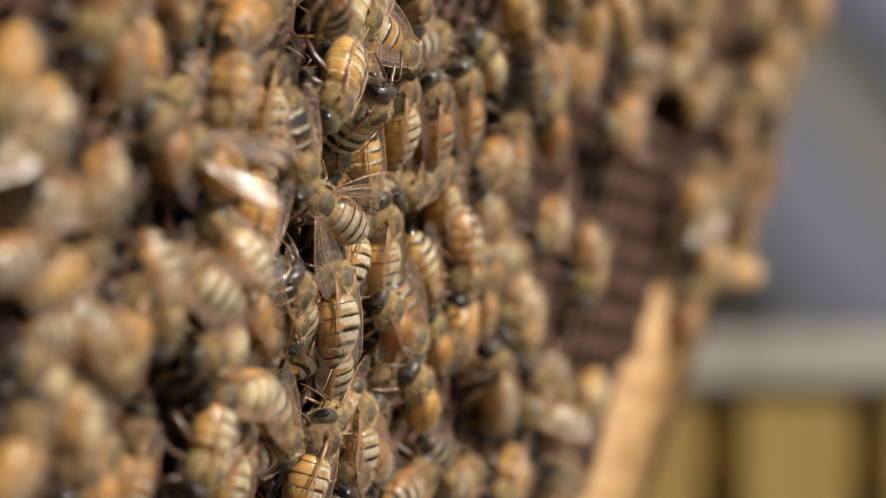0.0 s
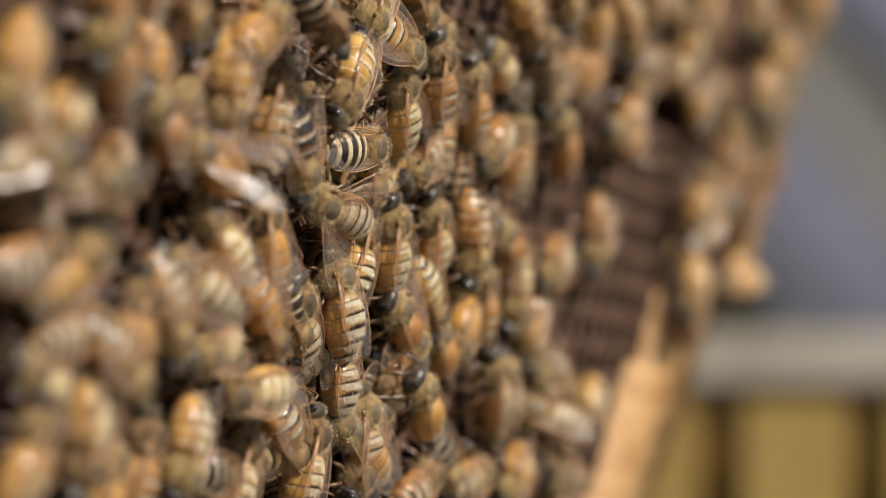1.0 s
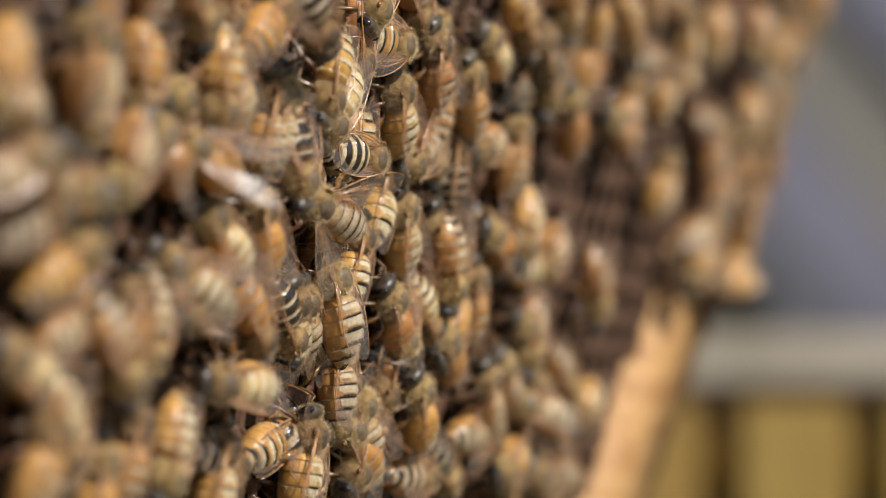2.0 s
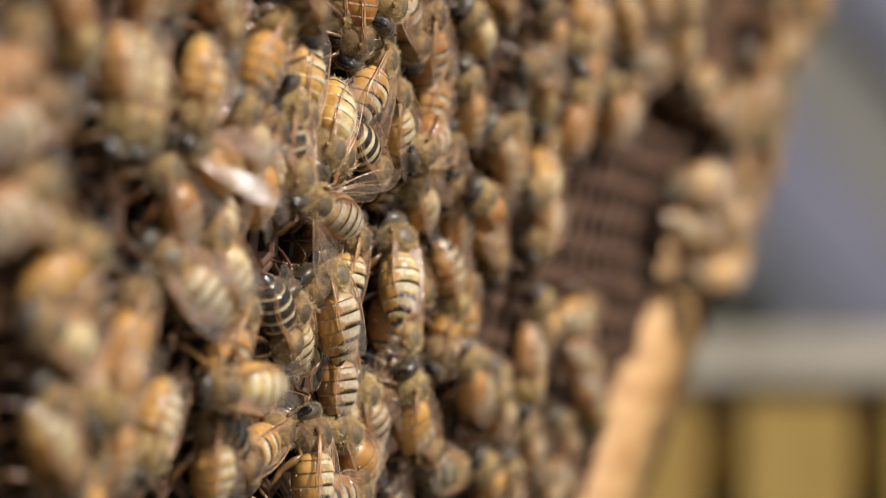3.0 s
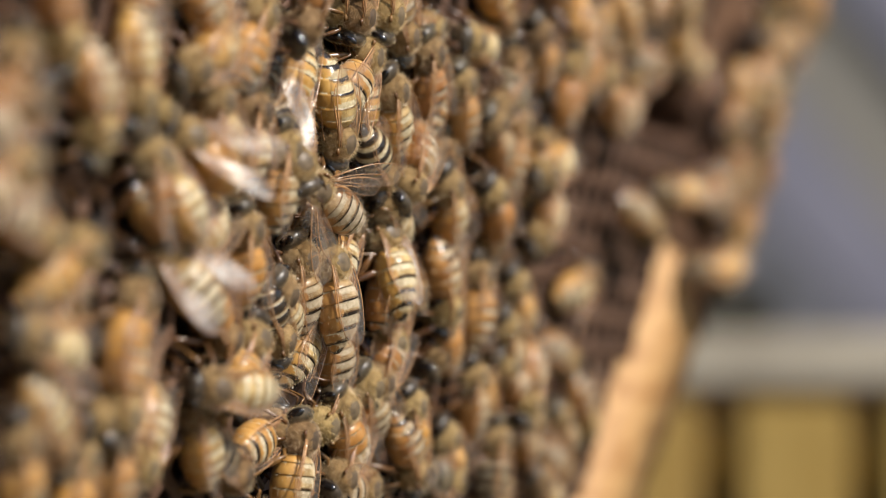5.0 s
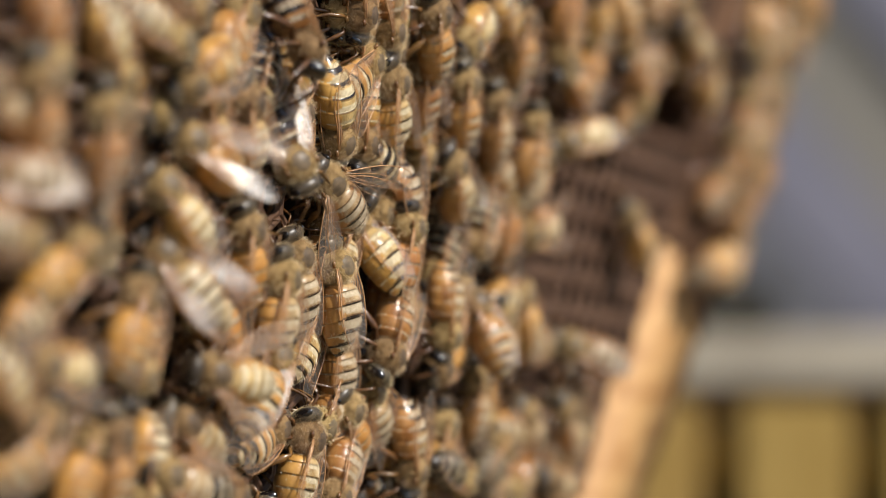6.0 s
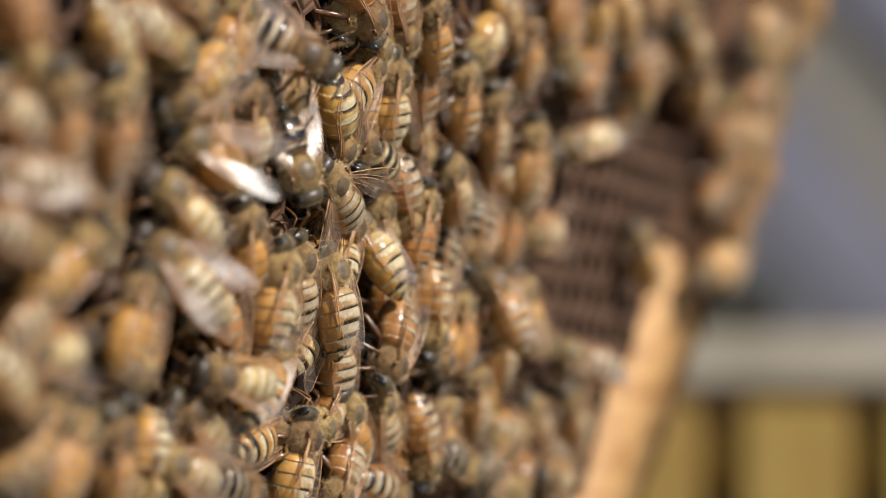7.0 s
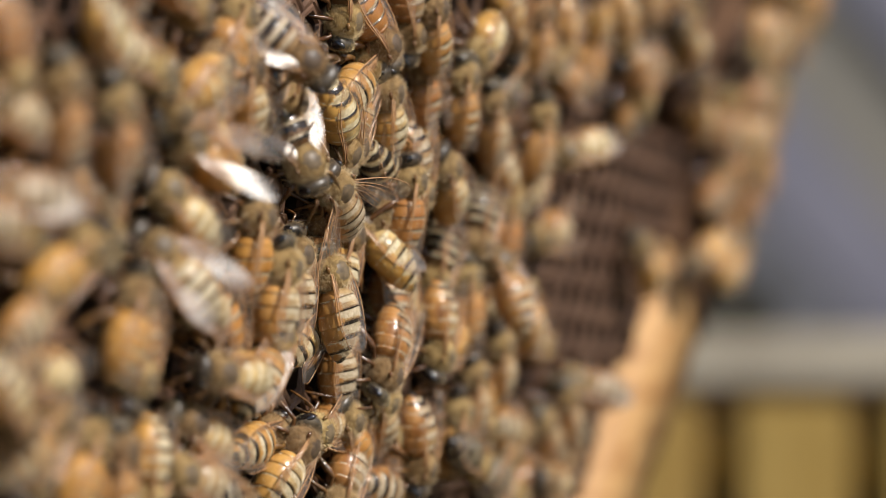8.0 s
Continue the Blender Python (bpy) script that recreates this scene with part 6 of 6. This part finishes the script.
    crawl(BEES["orange"]["f"], (0, 33, -9.6, 2.6, 143.1), (1, 33.4, -10.1, 2.6, 147), (1.5, 33.7, -10.1, 2.6, 147.4), (3, 44.4, -13.3, 3.6, 128.7), (3.5, 41.8, -12.3, 3.6, 128.1), (4, 36.5, -12.7, 3.6, 126.8), (4.5, 35.7, -10.8, 3.6, 127.8), (6, 43.5, -5.6, 2.9, 103.1, -6.5), (7, 43.9, -7.6, 2.9, 98.1, -6.5), (7.5, 44, -6, 2.9, 101.2, -6.5), (8, 45.8, -3.9, 2.9, 102.5, -6.5))
    crawl(BEES["amber"]["v"], (0, 63.3, -7.6, 2.6, 165.4), (1, 63.3, -7.5, 2.6, 164.3), (1.5, 62.7, -8.8, 2.6, 161.5), (3, 71.5, -6, 3.2, 139.6), (3.5, 68.2, -3.7, 3.2, 138), (4, 62.1, -4.2, 3.2, 139.2), (4.5, 62.2, -3.7, 3.2, 135.4), (6, 64.9, -5.6, 3.6, 120.8, -9), (7, 65.4, -5.1, 3.6, 121.9, -9), (8, 65.7, -5.1, 3.6, 122.8, -9))
    crawl(BEES["tan"]["f"], (0, 90, -28.4, 2.6, -5.2), (1, 90.2, -28.2, 2.6, -3.2), (1.5, 90.1, -27.9, 2.6, -5.1), (3, 87, -28.5, 2.9, -22.3), (3.5, 87.1, -28, 2.9, -24.6), (4, 87.4, -28.1, 2.9, -24.5), (4.5, 86.5, -27, 2.9, -21), (6, 87.5, -25.1, 2.6, -24.6), (7, 88.2, -25.4, 2.6, -25.7), (8, 88.2, -25.2, 2.6, -33.4))
    crawl(BEES["tan"]["w"], (0, 58.3, 0.6, 2.6, 0.6), (1, 58.8, 0.7, 2.6, -1.2), (1.5, 58.4, 1.2, 2.6, 1.4), (3, 89.1, -5.6, 2.9, 15.6), (3.5, 88.9, -5.3, 2.9, 28.1), (4, 88.6, -3.3, 2.9, 24.2), (4.5, 99, -1.3, 2.9, 26.3), (6, 62.4, -3.7, 2.6, 14.3), (7, 63, -3.6, 2.6, 15.9), (8, 62.6, -3.8, 2.6, 16.1))
    crawl(BEES["orange"]["f"], (0, 165.8, 41.4, 4.4, 179.7), (1, 165.7, 40.6, 4.4, 184.9), (1.5, 165.8, 40.5, 4.4, 184.4), (3, 160.9, 33.3, 4.4, 157, -7.4), (4, 161.5, 33.8, 4.4, 157.4, -7.4), (4.5, 165.2, 36.8, 4.4, 162.5, -7.4), (6, 170.1, 35.7, 4.4, 147.3), (7, 170, 36.6, 4.4, 145.6), (8, 170, 37, 4.4, 144.3))
    crawl(BEES["striped"]["c"], (0, -73.7, 10.9, 2.6, 137.4), (1, -73.9, 10.7, 2.6, 132.8), (1.5, -74.5, 10.9, 2.6, 133.7), (3, -72.3, 10.7, 2.6, 184.6), (4.5, -72.1, 10.4, 2.6, 188.2), (6, -74.4, 10.4, 3.2, 157.9, -13.9), (7, -74.2, 9.8, 3.2, 160.7, -13.9), (8, -73.3, 9.9, 3.2, 162, -13.9))
    crawl(BEES["striped"]["c"], (0, -70, 0.7, 2.6, 163.7), (1, -70.7, 0.9, 2.6, 157.3), (1.5, -71, 0.1, 2.6, 159.4), (3, -72, 3.5, 2.6, 147.9), (4.5, -71.7, 4, 2.6, 141), (6, -74.5, 3.9, 4.9, 182.8, -43.6, 15.8), (7, -74.3, 3.7, 4.9, 180.3, -44.7, 14.1), (8, -74.4, 2.6, 4.9, 179.9, -44.8, 13.8))
    crawl(BEES["orange"]["f"], (0, -51.3, -22.5, 2.6, 93), (1, -51.2, -22.9, 2.6, 94.2), (1.5, -51.3, -23, 2.6, 95.1), (3, -52.9, -23.1, 2.6, 91.1), (4.5, -53.5, -23.2, 2.6, 96.6), (6, -51.9, -20.6, 2.9, 67.5), (6.5, -52.8, -20.4, 2.9, 71.2), (7, -54.8, -19.8, 2.9, 63.8), (7.5, -53.4, -20.1, 2.9, 66.8), (8, -51.4, -20.6, 2.9, 67.8))
    crawl(BEES["dark"]["f"], (0, -25.7, -21.8, 2.6, -3.4), (1, -26.4, -23, 2.6, -3.7), (1.5, -26.5, -22.7, 2.6, -4), (3, -19.6, -21.1, 2.6, -37.1), (4.5, -19.7, -21.5, 2.6, -33.5), (6, -26.7, -24.6, 5.5, -8.8), (6.5, -24.7, -25.2, 5.5, -10.6), (7, -23.1, -24.5, 5.5, -13), (7.5, -24, -24.8, 5.5, -16.6), (8, -24.7, -25.3, 5.5, -9.5))
    crawl(BEES["amber"]["v+"], (0, 19.7, -12.7, 2.6, -112.5), (1, 19.7, -13.6, 2.6, -112), (1.5, 19.1, -14.3, 2.6, -114.5), (3, 19.9, -14.1, 2.6, -140), (4.5, 19.9, -14, 2.6, -132.7), (6, 15.5, -9.2, 5.5, -112.1), (6.5, 16, -9.7, 5.5, -108.7), (7, 16.2, -10.3, 5.5, -115.2), (7.5, 15.1, -11.3, 5.5, -116.6), (8, 15, -11.2, 5.5, -112.8))
    crawl(BEES["amber"]["f"], (0, 55, 14.5, 2.6, 92.8), (1, 55.2, 14.3, 2.6, 93.3), (1.5, 55.3, 14.1, 2.6, 86.2), (3, 55.5, 14.7, 2.6, 89.1), (4.5, 55.8, 15, 2.6, 84.9), (6, 57.5, 15.2, 5.5, 89.5), (6.5, 58.1, 13.8, 5.5, 91.2), (7, 57.1, 13.6, 5.5, 88.5), (7.5, 59.2, 16.1, 5.5, 90.1), (8, 59.9, 16.5, 5.5, 92.4))
    crawl(BEES["amber"]["v"], (0, 66.5, 23, 2.6, -109.5), (1, 66.6, 23.1, 2.6, -108.9), (1.5, 67, 23.6, 2.6, -102.8), (3, 65, 21.9, 2.6, -68.9), (4.5, 65.2, 22.2, 2.6, -66.9), (6, 103.2, 25.1, 4.4, -80.1), (7, 102.7, 25.5, 4.4, -78.9), (8, 103.8, 25.3, 4.4, -80.4))
    crawl(BEES["tan"]["f"], (0, 136.7, 28, 2.6, 84.8), (1, 136.8, 27.7, 2.6, 81.6), (1.5, 135.7, 27.8, 2.6, 80.7), (3, 74.7, 24.9, 2.6, 92.3), (4.5, 75.2, 25.8, 2.6, 89.7), (6, 141.1, 30.2, 3.6, 101.2), (6.5, 138.7, 29.6, 3.6, 105.6), (7, 136.8, 28.7, 3.6, 109.2), (7.5, 137.5, 26.9, 3.6, 110.2), (8, 138, 26, 3.6, 110.1))
    crawl(BEES["striped"]["c"], (0, 58.7, -15, 2.6, 133.3), (1, 59.2, -15.1, 2.6, 129.8), (1.5, 59.6, -14, 2.6, 135.6), (3, 59, -15.5, 2.6, 140), (4.5, 57.8, -15.3, 2.6, 138.5), (6, 85.6, -10.5, 5.9, 158.6, -49.2, -2.3), (6.5, 88.9, -10.9, 5.9, 171.4, -46.5, 7.5), (7, 84.4, -11.7, 5.9, 160.5, -48.9, -0.8), (7.5, 88.7, -13.5, 5.9, 168.4, -47.3, 5.3), (8, 87.8, -15, 5.9, 167.1, -47.6, 4.3))
    crawl(BEES["tan"]["w"], (0, 73.8, -15.8, 2.6, 143.1), (1, 73.6, -15.4, 2.6, 146.2), (1.5, 73.7, -14.9, 2.6, 149.7), (3, 71.6, -22.1, 2.6, 138.8), (4.5, 71.1, -22.2, 2.6, 149.7), (6, 72.5, -20, 2.9, 146.5, 1.2), (6.5, 69.8, -22, 2.9, 148.1, 1.2), (7, 74.8, -19.4, 2.9, 147.8, 1.2), (7.5, 76.1, -20.6, 2.9, 146.5, 1.2), (8, 80, -21, 2.9, 149, 1.2))
    crawl(BEES["tan"]["f"], (0, 58.5, -16.7, 2.6, 134.9), (1, 58.8, -16.1, 2.6, 140.3), (1.5, 60, -16.8, 2.6, 138.3), (3, 86.4, -21.6, 2.6, 149.7), (4.5, 87.1, -20.9, 2.6, 147.6), (6, 84, -20, 4.4, 132), (6.5, 85, -19.1, 4.4, 128.6), (7, 85.6, -18.9, 4.4, 132.3), (7.5, 84.3, -20.2, 4.4, 135.5), (8, 83.9, -18.1, 4.4, 127.9))
    crawl(BEES["tan"]["v"], (0, 75.2, -27.6, 2.6, 152.6), (1, 74.7, -26.5, 2.6, 154.9), (1.5, 74.7, -25.9, 2.6, 151.8), (3, 80.3, -28.3, 2.6, 151.2), (4.5, 80.4, -28.9, 2.6, 148.9), (6, 78.1, -27.6, 5.5, 172.8, 0.1), (6.5, 77.8, -27.2, 5.5, 178.3, 0.1), (7, 76.8, -27.2, 5.5, 177.2, 0.1), (7.5, 76.5, -27.2, 5.5, 171, 0.1), (8, 76.4, -27.4, 5.5, 175.8, 0.1))
    crawl(BEES["dark"]["f"], (0, 39.9, -24.9, 2.6, -40.3), (1, 38.8, -24.3, 2.6, -40.2), (1.5, 38.4, -24.9, 2.6, -47), (3, 42.8, -25.1, 2.6, 4.7), (4.5, 43, -26, 2.6, 1.8), (6, 40.3, -25.1, 5.5, -15.3), (6.5, 42.1, -24.6, 5.5, -14.5), (7, 40.6, -23.9, 5.5, -13.3), (7.5, 44.2, -24.5, 5.5, -12.5), (8, 45.3, -23.3, 5.5, -19.9))
    crawl(BEES["tan"]["f+"], (0, 12.3, -22.6, 2.6, -107.8), (1, 11.9, -22.7, 2.6, -107.4), (1.5, 11.9, -22.5, 2.6, -109.8), (3, 13.9, -23.3, 2.6, -143.2), (4.5, 12.9, -22.7, 2.6, -139.9), (6, 10.1, -25, 2.9, -120.6), (6.5, 10.1, -25.1, 2.9, -120.5), (7, 10.5, -25.1, 2.9, -121), (7.5, 11.7, -25, 2.9, -113.7), (8, 11.5, -25.7, 2.9, -120.4))
    crawl(BEES["dark"]["f+"], (0, -1.9, 26.9, 1.6, -82), (2.5, -1.5, 26.8, 1.6, -82), (5.5, 1.7, 27.4, 1.6, -82), (8, 2.4, 26.7, 1.6, -82))
    bystanders()
    settle()


motions()
